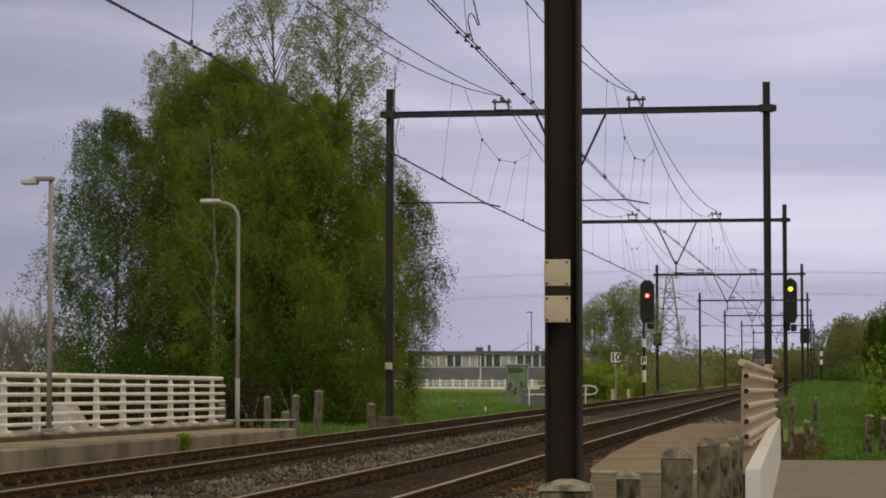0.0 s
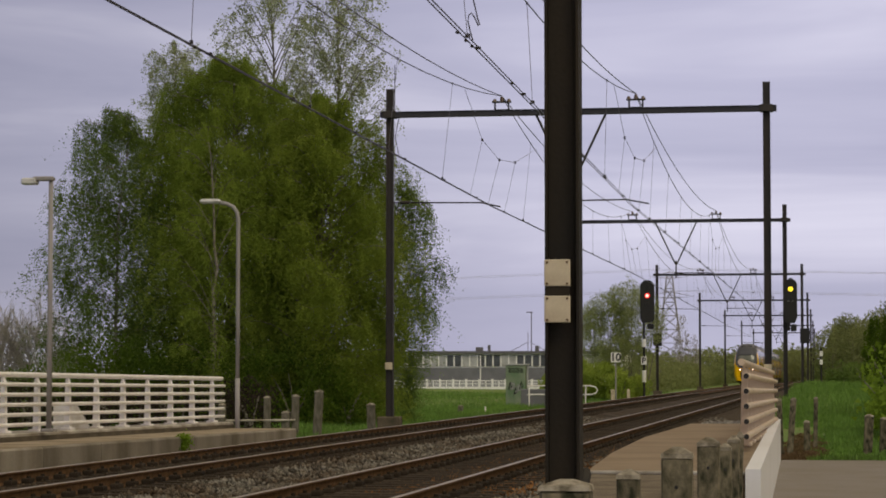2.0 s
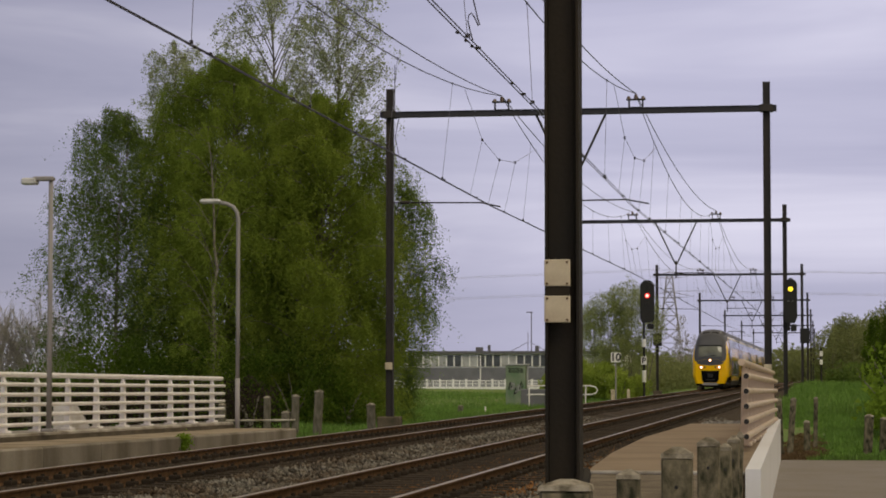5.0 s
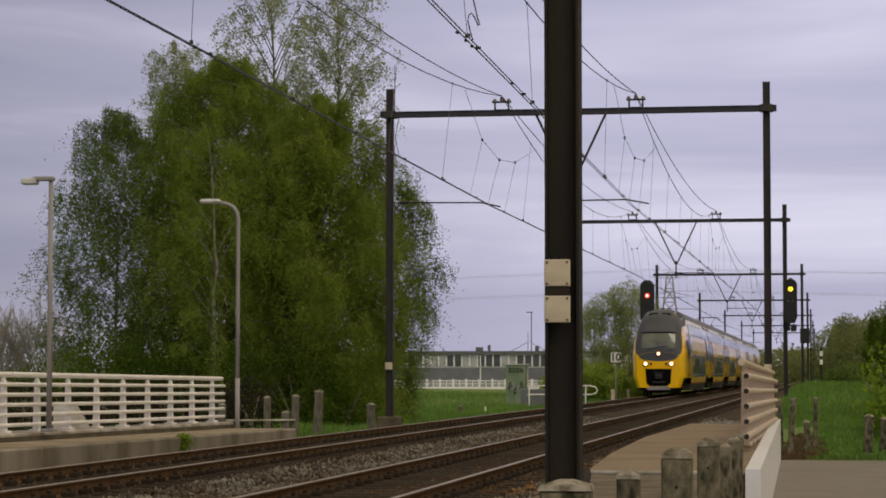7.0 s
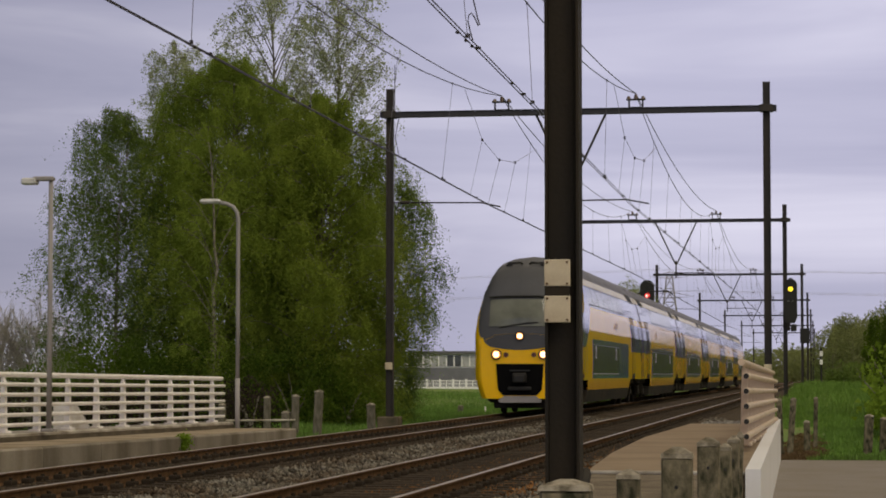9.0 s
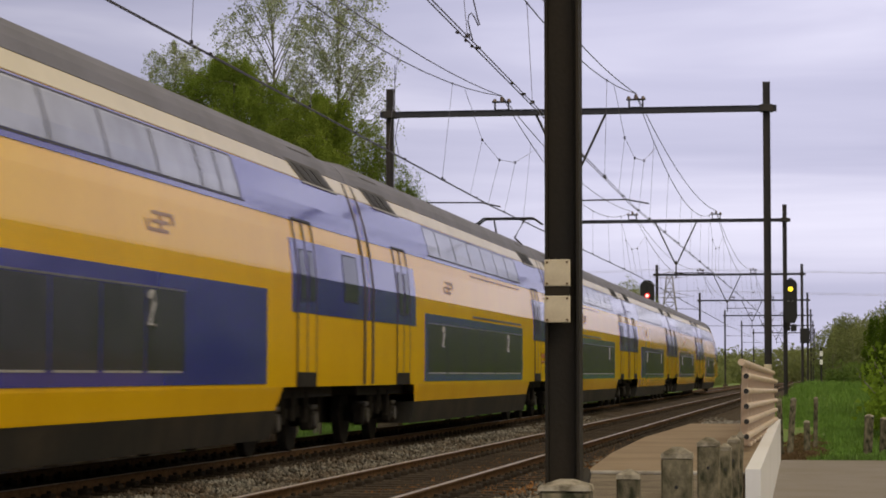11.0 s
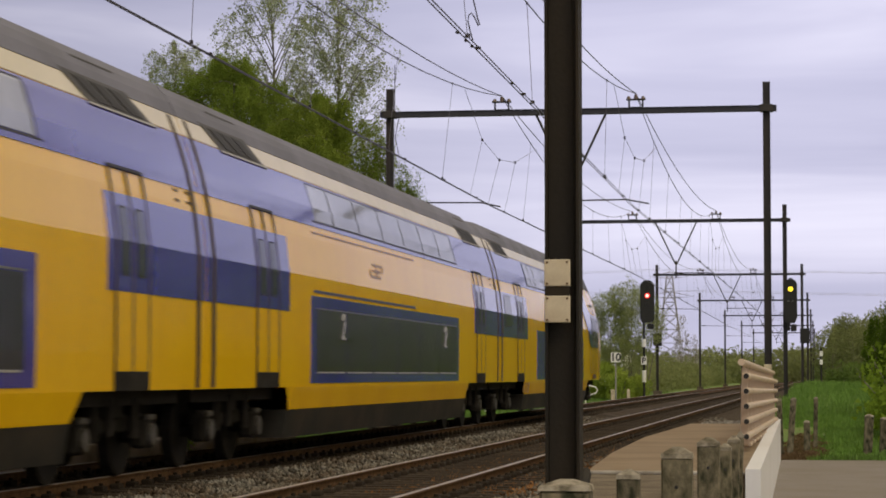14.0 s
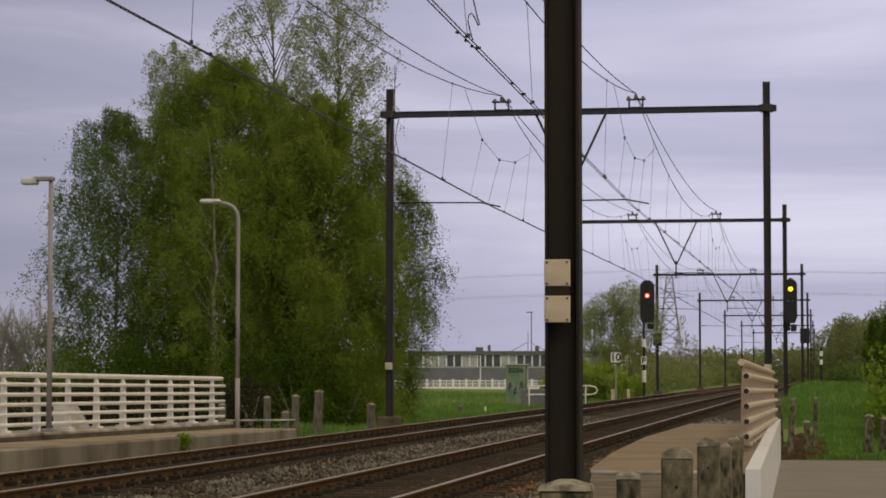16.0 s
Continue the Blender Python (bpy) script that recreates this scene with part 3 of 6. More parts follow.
def flank(name, material, parent, label, *specs, only=None):
    """One part on each flank of a car, made of panels (z0, z1, u0, u1, proud)."""
    made = []
    for s in (-1, 1):
        bm = bmesh.new()
        for z0, z1, u0, u1, off in specs:
            panel(bm, z0, z1, u0, u1, off, sides=(s,))
        made.append(part(name, bm, M[material], parent[0 if s < 0 else 1] if isinstance(parent, list) else parent, label))
    return made


def numeral_two(parents, c):
    """The class numeral 2 in thin white strokes on the glass of each flank."""
    for s, parent in zip((-1, 1), parents):
        bm = bmesh.new()
        stroke = ((-0.09, 2.02), (-0.06, 2.08), (0.02, 2.11), (0.08, 2.06), (0.08, 1.97), (-0.09, 1.73), (0.10, 1.73))
        tube(bm, [(s * (hw(z) + 0.022), c + s * d, z) for d, z in stroke], 0.022, 5)
        part("class_numeral", bm, M["white_line"], parent, "white numeral 2 on the glass")


def side_details(car, u0, u1, lw0, lw1, pillars, doors, glass, numerals, emblem, lines=None, grilles=None, slots=None, marks=None):
    """Window bands, panes and doors of one car; u runs along the car."""
    band = flank("lower_window_band", "blue", car, "dark blue band round the lower deck windows", (1.05, 2.34, lw0, lw1, 0.010))
    n = 6
    a, b = glass
    step = (b - a) / n
    for i in range(n):
        flank("pane", "glass", band, "dark window pane", (1.22, 2.14, a + i * step + 0.03, a + (i + 1) * step - 0.03, 0.014))
        flank("window_trim", "white_line", band, "thin pale trim line", (1.195, 1.218, a + i * step + 0.12, a + (i + 1) * step - 0.12, 0.016))
    flank("window_trim", "trim_dim", band, "thin dull trim line", (2.150, 2.172, a, b, 0.016))
    for c in numerals:
        numeral_two(band, c)
    up = flank("upper_window_band", "blue", car, "blue band along the upper deck", (3.40, 4.10, u0, u1, 0.010))
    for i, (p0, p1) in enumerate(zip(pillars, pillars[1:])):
        flank("pane", "glass_up", up, "curved upper window pane, reflected sky painted in", (3.50, 4.05, p0 + 0.025, p1 - 0.025, 0.018))
    for q in pillars[1:]:
        flank("window_seal", "seal_soft", up, "", (3.50, 4.04, q - 0.035, q + 0.035, 0.021))
    flank("sill", "seal_soft", up, "dark sill line below the upper windows", (3.470, 3.492, pillars[0] - 0.2, pillars[-1] + 0.2, 0.016))
    flank("head_seal", "seal_soft", up, "thin seal above the upper windows", (4.055, 4.075, pillars[0], pillars[-1], 0.016))
    # narrow dark lines on the flanks
    if lines:
        flank("flank_line", "line_blue", car, "thin dark blue line over the lower windows", (2.39, 2.43, lines[0], lines[1], 0.010))
        flank("flank_line", "emblem", car, "thin brownish line below the upper windows", (3.290, 3.315, lines[0] + 0.2, lines[1] + 0.2, 0.010))
    for ua, ub, dc in doors:
        flank("door_band", "blue", car, "dark blue field round the doors", (2.07, 3.13, ua, ub, 0.010))
        for k in (-1, 1):
            c = dc + k * 0.31
            d = flank("door", "yellow", car, "yellow and blue folding door leaf", (1.12, 2.065, c - 0.29, c + 0.29, 0.016))
            flank("door_top", "blue", d, "", (2.075, 3.13, c - 0.29, c + 0.29, 0.016))
            flank("door_window", "glass_door", d, "", (2.26, 2.98, c - 0.15, c + 0.15, 0.022))
            flank("window_seal", "seam", d, "", (2.24, 2.26, c - 0.13, c + 0.13, 0.023), (2.98, 3.00, c - 0.13, c + 0.13, 0.023), (2.26, 2.98, c - 0.17, c - 0.15, 0.023), (2.26, 2.98, c + 0.15, c + 0.17, 0.023))
        for c, w in ((-0.63, 0.022), (0.0, 0.026), (0.63, 0.022)):
            flank("door_seal", "seal_brown", car, "brown-black rubber door seal", (1.02, 3.42, dc + c - w, dc + c + w, 0.020))
        flank("door_seal", "seam", car, "black rubber door seal", (3.41, 3.445, dc - 0.66, dc + 0.66, 0.024))
        flank("door_step", "under", car, "", (1.00, 1.21, dc - 0.65, dc + 0.65, 0.022))
        inner = abs(ua - dc) > abs(ub - dc)
        wu = ua + 0.9 if inner else ub - 2.0
        if abs(ub - ua) > 5:
            flank("vestibule_window", "glass_door", car, "", (2.34, 3.05, wu, wu + 1.1, 0.016))
            flank("window_seal", "seam", car, "", (2.32, 2.34, wu, wu + 1.1, 0.017), (3.05, 3.07, wu, wu + 1.1, 0.017), (2.34, 3.05, wu - 0.025, wu, 0.017), (2.34, 3.05, wu + 1.1, wu + 1.125, 0.017))
    # plain emblem of interlocking bars
    c = emblem
    flank("emblem", "emblem", car, "small faded emblem of interlocking bars", (2.80, 2.84, c - 0.55, c + 0.30, 0.009), (3.00, 3.04, c - 0.30, c + 0.55, 0.009), (2.84, 3.00, c - 0.05, c + 0.05, 0.009), (2.84, 2.93, c - 0.58, c - 0.48, 0.009), (2.91, 3.0, c + 0.48, c + 0.58, 0.009), (2.90, 2.94, c - 0.35, c + 0.35, 0.009))
    # slots are flat panels; brown paints the shading of the yellow vents
    if grilles:
        for k in range(3):
            flank("grille", "grille", car, "vent slot in the belly, its shade painted brown", (0.72, 0.97, grilles + k * 0.42, grilles + 0.22 + k * 0.42, 0.012))
    if marks:
        for k in range(6):
            flank("lettering_bar", "mark_red", car, "small red lettering reduced to bars", (1.62, 1.74, marks + 0.13 * k, marks + 0.09 + 0.13 * k, 0.012))
        flank("lettering_bar", "mark_red", car, "", (1.48, 1.55, marks, marks + 0.7, 0.012))
    if slots:
        for du in (0.0, 0.5):
            for z in (3.22, 3.34):
                flank("vent_slot", "seal_brown", car, "", (z, z + 0.03, slots + du, slots + du + 0.16, 0.012))


def under_parts(car, a, b, front=0.3):
    """Lower belly and dark skirt between the bogies."""
    for s in (-1, 1):
        bm = bmesh.new()
        panel(bm, 0.68, 1.02, a, b, 0.004, sides=(s,))
        for u, e in ((a, -1), (b, 1)):
            v = [bm.verts.new((s * hw(z), uu, z)) for z, uu in ((0.68, u), (1.0, u), (1.0, u + e * 0.32))]
            bm.faces.new(v)
        part("belly_panel", bm, M["yellow"], car)
    bm = bmesh.new()
    zs = [0.28, 0.68]
    loft(bm, [a - 0.05, b + 0.05], zs)
    part("skirt", bm, M["skirt"], car, "dark grey dirty skirt under the car")
    for u0, u1 in ((front, a), (b, b + 4.8)):
        bm = bmesh.new()
        box(bm, (0, (u0 + u1) / 2, 0.93), (2.5, u1 - u0, 0.20))
        box(bm, (0, (u0 + u1) / 2, 0.62), (1.1, u1 - u0 - 0.3, 0.50))
        part("underframe", bm, M["under"], car, "sooty black underframe")


def roof_parts(car, a, b, ends):
    """The grey roof: full height along the car, lower over the doors at its coupled ends."""
    bm = bmesh.new()
    zs = levels(4.34, 4.92)
    ys = [a] + ([a + ends[0], a + ends[0] + 0.7] if ends[0] else []) + ([b - ends[1] - 0.7, b - ends[1]] if ends[1] else []) + [b]
    rings = []
    for y in ys:
        low = (ends[0] and y < a + ends[0] + 0.1) or (ends[1] and y > b - ends[1] - 0.1)
        k = 0.84 if low else 1.0
        pts = [(-hw(z) - 0.012, 4.34 + (z - 4.34) * k + 0.012) for z in zs] + [(hw(z) + 0.012, 4.34 + (z - 4.34) * k + 0.012) for z in zs[::-1][1:]]
        rings.append([bm.verts.new((x, y, z)) for x, z in pts])
    n = len(rings[0])
    for r0, r1 in zip(rings, rings[1:]):
        for i in range(n):
            bm.faces.new((r0[i], r0[(i + 1) % n], r1[(i + 1) % n], r1[i]))
    bm.faces.new(rings[0][::-1])
    bm.faces.new(rings[-1])
    part("roof", bm, M["roof_grey"], car, "grey roof, lower over the doors")


def end_seals(car, a, b):
    """Dark upright joints a little before the coupled ends."""
    for u in ([] if a is None else [a + 0.36]) + [b - 0.36]:
        flank("end_seal", "seal_brown", car, "brown-black joint near the gangway", (1.02, 4.33, u - 0.075, u + 0.075, 0.016))


def slanted(bm, z0, z1, u0, u1, off, shear, s):
    """A panel on one flank whose upper edge is shifted along the car by shear."""
    zs = levels(z0, z1)
    a, b = ([[bm.verts.new((s * (hw(z) + o), u + shear * (z - z0) / (z1 - z0), z)) for u in (u0, u1)] for z in zs] for o in (off, off - 0.02))
    for k in range(len(zs) - 1):
        bm.faces.new((a[k][0], a[k][1], a[k + 1][1], a[k + 1][0]))
        for e in (0, 1):
            bm.faces.new((a[k][e], a[k + 1][e], b[k + 1][e], b[k][e]))
    for k in (0, len(zs) - 1):
        bm.faces.new((a[k][0], a[k][1], b[k][1], b[k][0]))


def roof_dips(car, spots, turned=False):
    """Dark slanted vents let into the roof's edge near the car ends."""
    k = 1 if turned else -1
    for u in spots:
        for s in (-1, 1):
            bm = bmesh.new()
            slanted(bm, 4.09, 4.40, u - 1.05, u + 1.35, 0.020, 0.75 * k, s)
            vent = part("roof_vent", bm, M["roof_dark"], car, "dark slanted roof vent")
            for q in range(3):
                bm = bmesh.new()
                slanted(bm, 4.13, 4.36, u - 0.75 + 0.62 * q, u - 0.30 + 0.62 * q, 0.030, 0.62 * k, s)
                part("grille", bm, M["seam"], vent, "black grille")
            bm = bmesh.new()
            slanted(bm, 4.075, 4.10, u - 1.1, u + 1.5, 0.028, 0.0, s)
            part("lip", bm, M["white_line"], vent, "pale lip below the vent")
            bm = bmesh.new()
            slanted(bm, 4.60, 4.63, u - 1.0, u + 0.5, 0.024, 0.0, s)
            part("gutter", bm, M["seam"], vent, "black gutter on the roof")


def pantograph(car, u):
    bm = bmesh.new()
    for e in (-0.5, 0.5):
        tube(bm, [(e, u + 0.9, 4.72), (e * 0.5, u - 0.75, 5.10), (e * 0.9, u, 5.66)], 0.028)
    for dy in (-0.22, 0.22):
        tube(bm, [(-0.95, u + dy, 5.52), (-0.72, u + dy, 5.69), (0.72, u + dy, 5.69), (0.95, u + dy, 5.52)], 0.03)
    tube(bm, [(-0.5, u - 0.22, 5.69), (-0.5, u + 0.22, 5.69)], 0.02)
    tube(bm, [(0.5, u - 0.22, 5.69), (0.5, u + 0.22, 5.69)], 0.02)
    box(bm, (0, u + 0.4, 4.74), (1.3, 1.7, 0.10))
    part("pantograph", bm, M["black"], car, "raised black pantograph touching the wire")


def mid_car(label, panto, low, margin, numerals, emblem, lines, grilles, dips, marks=None):
    L = MID_LEN - 0.04
    car = thing("train_carriage", label, "train carriage", "double-deck train")
    bm = bmesh.new()
    loft(bm, [0.02, 0.02 + L], levels(1.0, 4.36))
    part("body", bm, M["yellow"], car, "glossy yellow double-deck body")
    roof_parts(car, 0.02, 0.02 + L, dips)
    roof_dips(car, (2.9, MID_LEN - 2.7))
    flank("roof_edge", "roof_sheen", car, "strip below the roof, painted cream for reflected sky", (4.115, 4.345, 0.03, L + 0.01, 0.011))
    under_parts(car, 4.75, MID_LEN - 5.1)
    end_seals(car, 0.0, MID_LEN)
    side_details(car, 0.03, L + 0.01, low, 20.2, (6.75, 8.15, 10.25, 12.40, 14.48, 16.55, 18.55, 20.52),
                 ((0.03, 4.55, 3.25), (22.5, L + 0.01, 23.4)), (low + margin, 19.9), numerals, emblem, lines, grilles, L - 1.1, marks)
    bogie(car, 2.6)
    bogie(car, MID_LEN - 2.6)
    if panto:
        pantograph(car, panto)
    return car


def end_car(L, label, door, field, belly, numerals, grilles=None, turned=False):
    """A driving car: nose at y = 0, coupled end at y = L."""
    car = thing("train_carriage", label, "train carriage", "double-deck train")
    end = L - 0.02
    fine_v = np.concatenate([np.linspace(0.0, 0.5, 16), np.linspace(0.56, 3.4, 40), np.linspace(3.55, 8.0, 24)])
    fine_z = np.linspace(1.0, 4.92, 96)
    vs = [*[float(v) for v in fine_v], L - 6.2, L - 6.15, end]
    zs = [float(z) for z in fine_z]
    bm = bmesh.new()
    loft(bm, vs, zs, nose_w, lambda v, z: nose_z(v, z) if v < L - 6.18 else min(z, 4.35 + 0.001 * z))
    part("body", bm, M["yellow"], car, "glossy yellow double-deck body with a rounded cab")

    def patch(name, material, rule, off, parent=car, label="", sides=(-1, 1)):
        """Faces of the nose's skin that follow a rule on their middle, set a little proud."""
        b = bmesh.new()
        cache = {}

        def vert(v, z, s):
            k = (round(v, 4), round(z, 4), s)
            if k not in cache:
                t = off
                cache[k] = b.verts.new((s * hw(z) * nose_w(v) + s * t * 0.8 * (hw(z) > 0.01), v - t * 0.7 * (v < 2.5), nose_z(v, z) + t * 0.6 * (z > 2.5)))
            return cache[k]
        for s in sides:
            for v0, v1 in zip(fine_v, fine_v[1:]):
                for z0, z1 in zip(fine_z, fine_z[1:]):
                    vm, zm = (v0 + v1) / 2, (z0 + z1) / 2
                    if rule(hw(zm) * nose_w(vm), vm, nose_z(vm, zm), zm):
                        b.faces.new((vert(v0, z0, s), vert(v1, z0, s), vert(v1, z1, s), vert(v0, z1, s)))
        return part(name, b, material, parent, label, smooth=True)

    def chin(x):
        return 1.92 + 0.12 * x * x + 2.0 * max(0.0, x - 0.85) ** 2

    def mask_end(z):
        """How far back the mask reaches at a height: one sweep from the chin into the roof's edge."""
        return float(np.interp(z, [2.20, 2.30, 2.45, 2.75, 3.1, 3.5, 3.75, 3.88, 3.92, 3.97, 4.26, 4.34, 4.40], [0.0, 0.06, 0.15, 0.33, 0.50, 0.78, 1.3, 2.1, 3.6, 4.7, 5.75, 6.6, 6.9]))
    mask = patch("nose_mask", M["nose_grey"], lambda x, v, z, zm: v < mask_end(z), 0.012, label="dark grey mask round the windscreen")
    for s in (-1, 1):
        patch("roof_panel", M["panel_grey"], lambda x, v, z, zm: 2.05 < v < 4.8 and 4.34 < zm < 4.80, 0.018, mask, "mid grey frame round the cab roof's panes", (s,))
    for k in range(8):
        patch("roof_grille", M["seam"], lambda x, v, z, zm, k=k // 2: 2.2 + 0.62 * k < v < 2.72 + 0.62 * k and 4.42 < zm < 4.74, 0.026, mask, "dark grille in the cab roof", (1 if k % 2 else -1,))
    # front wall of the nose, closed with the same grey above the chin line
    b = bmesh.new()
    top = nose_z(0, 4.91)
    cols = np.linspace(-1, 1, 25)
    for c0, c1 in zip(cols, cols[1:]):
        q = []
        for c in (c0, c1):
            x = c * (hw(1.95) * nose_w(0) + 0.010)
            q.append((x, chin(abs(x))))
        zt = [min(top, nose_z(0, float(np.interp(abs(x) / nose_w(0), PX[4:][::-1], PZ[4:][::-1])))) for x, _ in q]
        if max(zt) <= max(q[0][1], q[1][1]) + 0.005:
            continue
        v = [b.verts.new((q[0][0], -0.014, q[0][1])), b.verts.new((q[1][0], -0.014, q[1][1])), b.verts.new((q[1][0], -0.014, max(zt[1], q[1][1]))), b.verts.new((q[0][0], -0.014, max(zt[0], q[0][1])))]
        b.faces.new(v)
    part("mask_front", b, M["nose_grey"], mask)
    def screen_v(z):
        vv = np.linspace(0, 1.6, 161)
        return float(np.interp(z, [nose_top(q) for q in vv], vv))
    def skin_v(x, z):
        """How far back the nose's skin lies at a place of its front."""
        for v in np.linspace(0, 2.0, 101):
            if x <= nose_w(v) * 1.5 and nose_z(v, float(np.interp(x / nose_w(v), PX[4:][::-1], PZ[4:][::-1]))) >= z:
                return float(v)
        return 2.0
    # windscreen, following the raked front
    b = bmesh.new()
    rows = []
    for z in np.linspace(2.62, 3.44, 9):
        w = 0.93 - 0.02 * (z - 2.62)
        rows.append([b.verts.new((x * w, skin_v(abs(x * w), z) - 0.042, z)) for x in np.linspace(-1, 1, 11)])
    for r0, r1 in zip(rows, rows[1:]):
        for i in range(10):
            b.faces.new((r0[i], r0[i + 1], r1[i + 1], r1[i]))
    part("windscreen", b, M["windscreen"], car, "wide windscreen in mottled grey-green", smooth=True)
    b = bmesh.new()
    for s in (-1, 1):
        x0 = s * 0.12
        tube(b, [(x0 - 0.45 + 0.05 * s, 0.0, 2.59 + 0.06 * (s > 0)), (x0, 0.0, 2.67 + 0.03 * (s > 0)), (x0 + 0.42, 0.0, 2.74)], 0.020)
    v = screen_v(3.52)
    tube(b, [(-0.95, v - 0.02, 3.50), (-0.5, v - 0.05, 3.53), (0.5, v - 0.05, 3.53), (0.95, v - 0.02, 3.50)], 0.03)
    part("wiper", b, M["seam"], car, "black wipers and screen edge")
    # horn bars on the cab roof
    b = bmesh.new()
    for s in (-1, 1):
        tube(b, [(s * 0.12, 1.55, 4.56), (s * 0.16, 1.5, 4.60), (s * 0.54, 1.55, 4.58), (s * 0.60, 1.6, 4.50)], 0.035)
        cyl(b, (s * 0.50, 1.45, 4.56), (s * 0.50, 1.75, 4.56), 0.06, n=8)
    part("horn_bar", b, M["seam"], car, "black bar with horns on the cab roof")
    for x, z, r in ((-0.71, 1.78, 0.110), (0.71, 1.78, 0.110), (0.0, 2.33, 0.095)):
        b = bmesh.new()
        cyl(b, (x, -0.05, z), (x, 0.06, z), r + 0.05, n=18)
        lamp = part("lamp_housing", b, M["seam"], car)
        # added glowing disc: the amber halo round the bulb
        b = bmesh.new()
        cyl(b, (x, -0.075, z), (x, -0.045, z), r, n=18)
        lens = part("headlight", b, M["lamp_halo"], lamp, "glowing amber disc for the halo of a lit headlight")
        b = bmesh.new()
        cyl(b, (x, -0.082, z), (x, -0.07, z), r * 0.62, n=18)
        part("bulb", b, M["head_lamp"], lamp, "lit warm white headlight")
    for x in (-0.42, 0.42):
        b = bmesh.new()
        cyl(b, (x, -0.03, 1.77), (x, 0.05, 1.77), 0.075, n=14)
        part("tail_light", b, M["tail_lamp"], car, "unlit red tail light")
    # apron with the coupler recess: a solid panel, its shade painted near-black
    b = bmesh.new()
    loft(b, [float(v) - 0.004 for v in fine_v if v < 0.36], [0.46, 0.60, 0.80, 1.01], lambda v: nose_w(v + 0.004) * (0.78 if turned else 0.99))
    for vert in b.verts:
        vert.co.x *= 1.0 - 0.07 * min(1.0, max(0.0, (1.0 - vert.co.z) / 0.54)) ** 1.5
    part("apron", b, M["yellow"], car)
    b = bmesh.new()
    prof = [(-0.72, 1.50), (-0.66, 0.72), (-0.50, 0.56), (0.50, 0.56), (0.66, 0.72), (0.72, 1.50)]
    f0 = [b.verts.new((x, -0.030, z)) for x, z in prof]
    f1 = [b.verts.new((x, 0.05, z)) for x, z in prof]
    b.faces.new(f0[::-1])
    b.faces.new(f1)
    for i in range(6):
        b.faces.new((f0[i], f0[(i + 1) % 6], f1[(i + 1) % 6], f1[i]))
    rec = part("coupler_recess", b, M["opening_shade"], car, "flat black panel painting the shade of the coupler opening")
    b = bmesh.new()
    box(b, (0, -0.10, 1.08), (0.42, 0.20, 0.30), bevel=0.04)
    box(b, (0, -0.22, 1.05), (0.34, 0.10, 0.24), bevel=0.04)
    box(b, (0, -0.08, 0.76), (0.70, 0.12, 0.12), bevel=0.03)
    box(b, (0, -0.06, 1.30), (0.60, 0.06, 0.05))
    part("coupler", b, M["seam"], rec, "dark automatic coupler")
    b = bmesh.new()
    prism(b, [(-0.48, 0.54), (0.48, 0.54), (0.66, 0.40), (0.60, 0.34), (-0.60, 0.34), (-0.66, 0.40)], -0.02, 0.10)
    part("apron_plate", b, M["lamp_grey"], car, "dull grey plate under the coupler opening")
    b = bmesh.new()
    box(b, (0, 0.55, 0.28), (1.7, 0.12, 0.22))
    part("rail_guard", b, M["under"], car)
    # roof, belly, bogies, sides
    end_seals(car, None, L)
    roof_parts(car, 6.9, end, (0, 1.1))
    roof_dips(car, (L - 2.7,), turned)
    flank("roof_edge", "roof_sheen", car, "strip below the roof, painted cream for reflected sky", (4.115, 4.345, 6.95, end - 0.02, 0.011))
    under_parts(car, 5.7, L - belly, 1.2)
    side_details(car, 6.9, end - 0.02, 7.0, L - 7.25, tuple(6.6 + 1.95 * k for k in range(7)) + (19.25, 20.2), ((L - field, end - 0.02, L - door),), (7.15, 17.05), numerals, 16.1, None, grilles)
    # the blue band runs down to the cab door
    for s in (-1, 1):
        b = bmesh.new()
        pts = [((6.92, 3.40), (6.92, 4.10)), ((6.6, 3.22), (6.3, 4.03)), ((5.67, 2.69), (5.83, 3.80)), ((5.12, 2.35), (4.92, 3.28)), ((4.62, 2.06), (4.46, 3.13)), ((2.1, 2.06), (2.1, 3.13))]
        prev = None
        fine = []
        for (a0, b0), (a1, b1) in zip(pts, pts[1:]):
            for k in range(8):
                f = k / 8
                fine.append(tuple((p[0] + (q[0] - p[0]) * f, p[1] + (q[1] - p[1]) * f) for p, q in ((a0, a1), (b0, b1))))
        fine.append(pts[-1])
        for (va, za), (vb, zb) in fine:
            col = []
            for k in range(5):
                v, z = va + (vb - va) * k / 4, za + (zb - za) * k / 4
                zr = z if v > 6.9 else 1.9 + (z - 1.9) * (4.92 - 1.9) / (nose_top(v) - 1.9) if z > 1.9 else z
                col.append(b.verts.new((s * (hw(min(zr, 4.6)) * nose_w(v) + 0.020), v, z)))
            if prev:
                for k in range(4):
                    b.faces.new((prev[k], prev[k + 1], col[k + 1], col[k]))
            prev = col
        part("cab_band", b, M["blue"], car, "blue band dropping to the cab door", smooth=True)
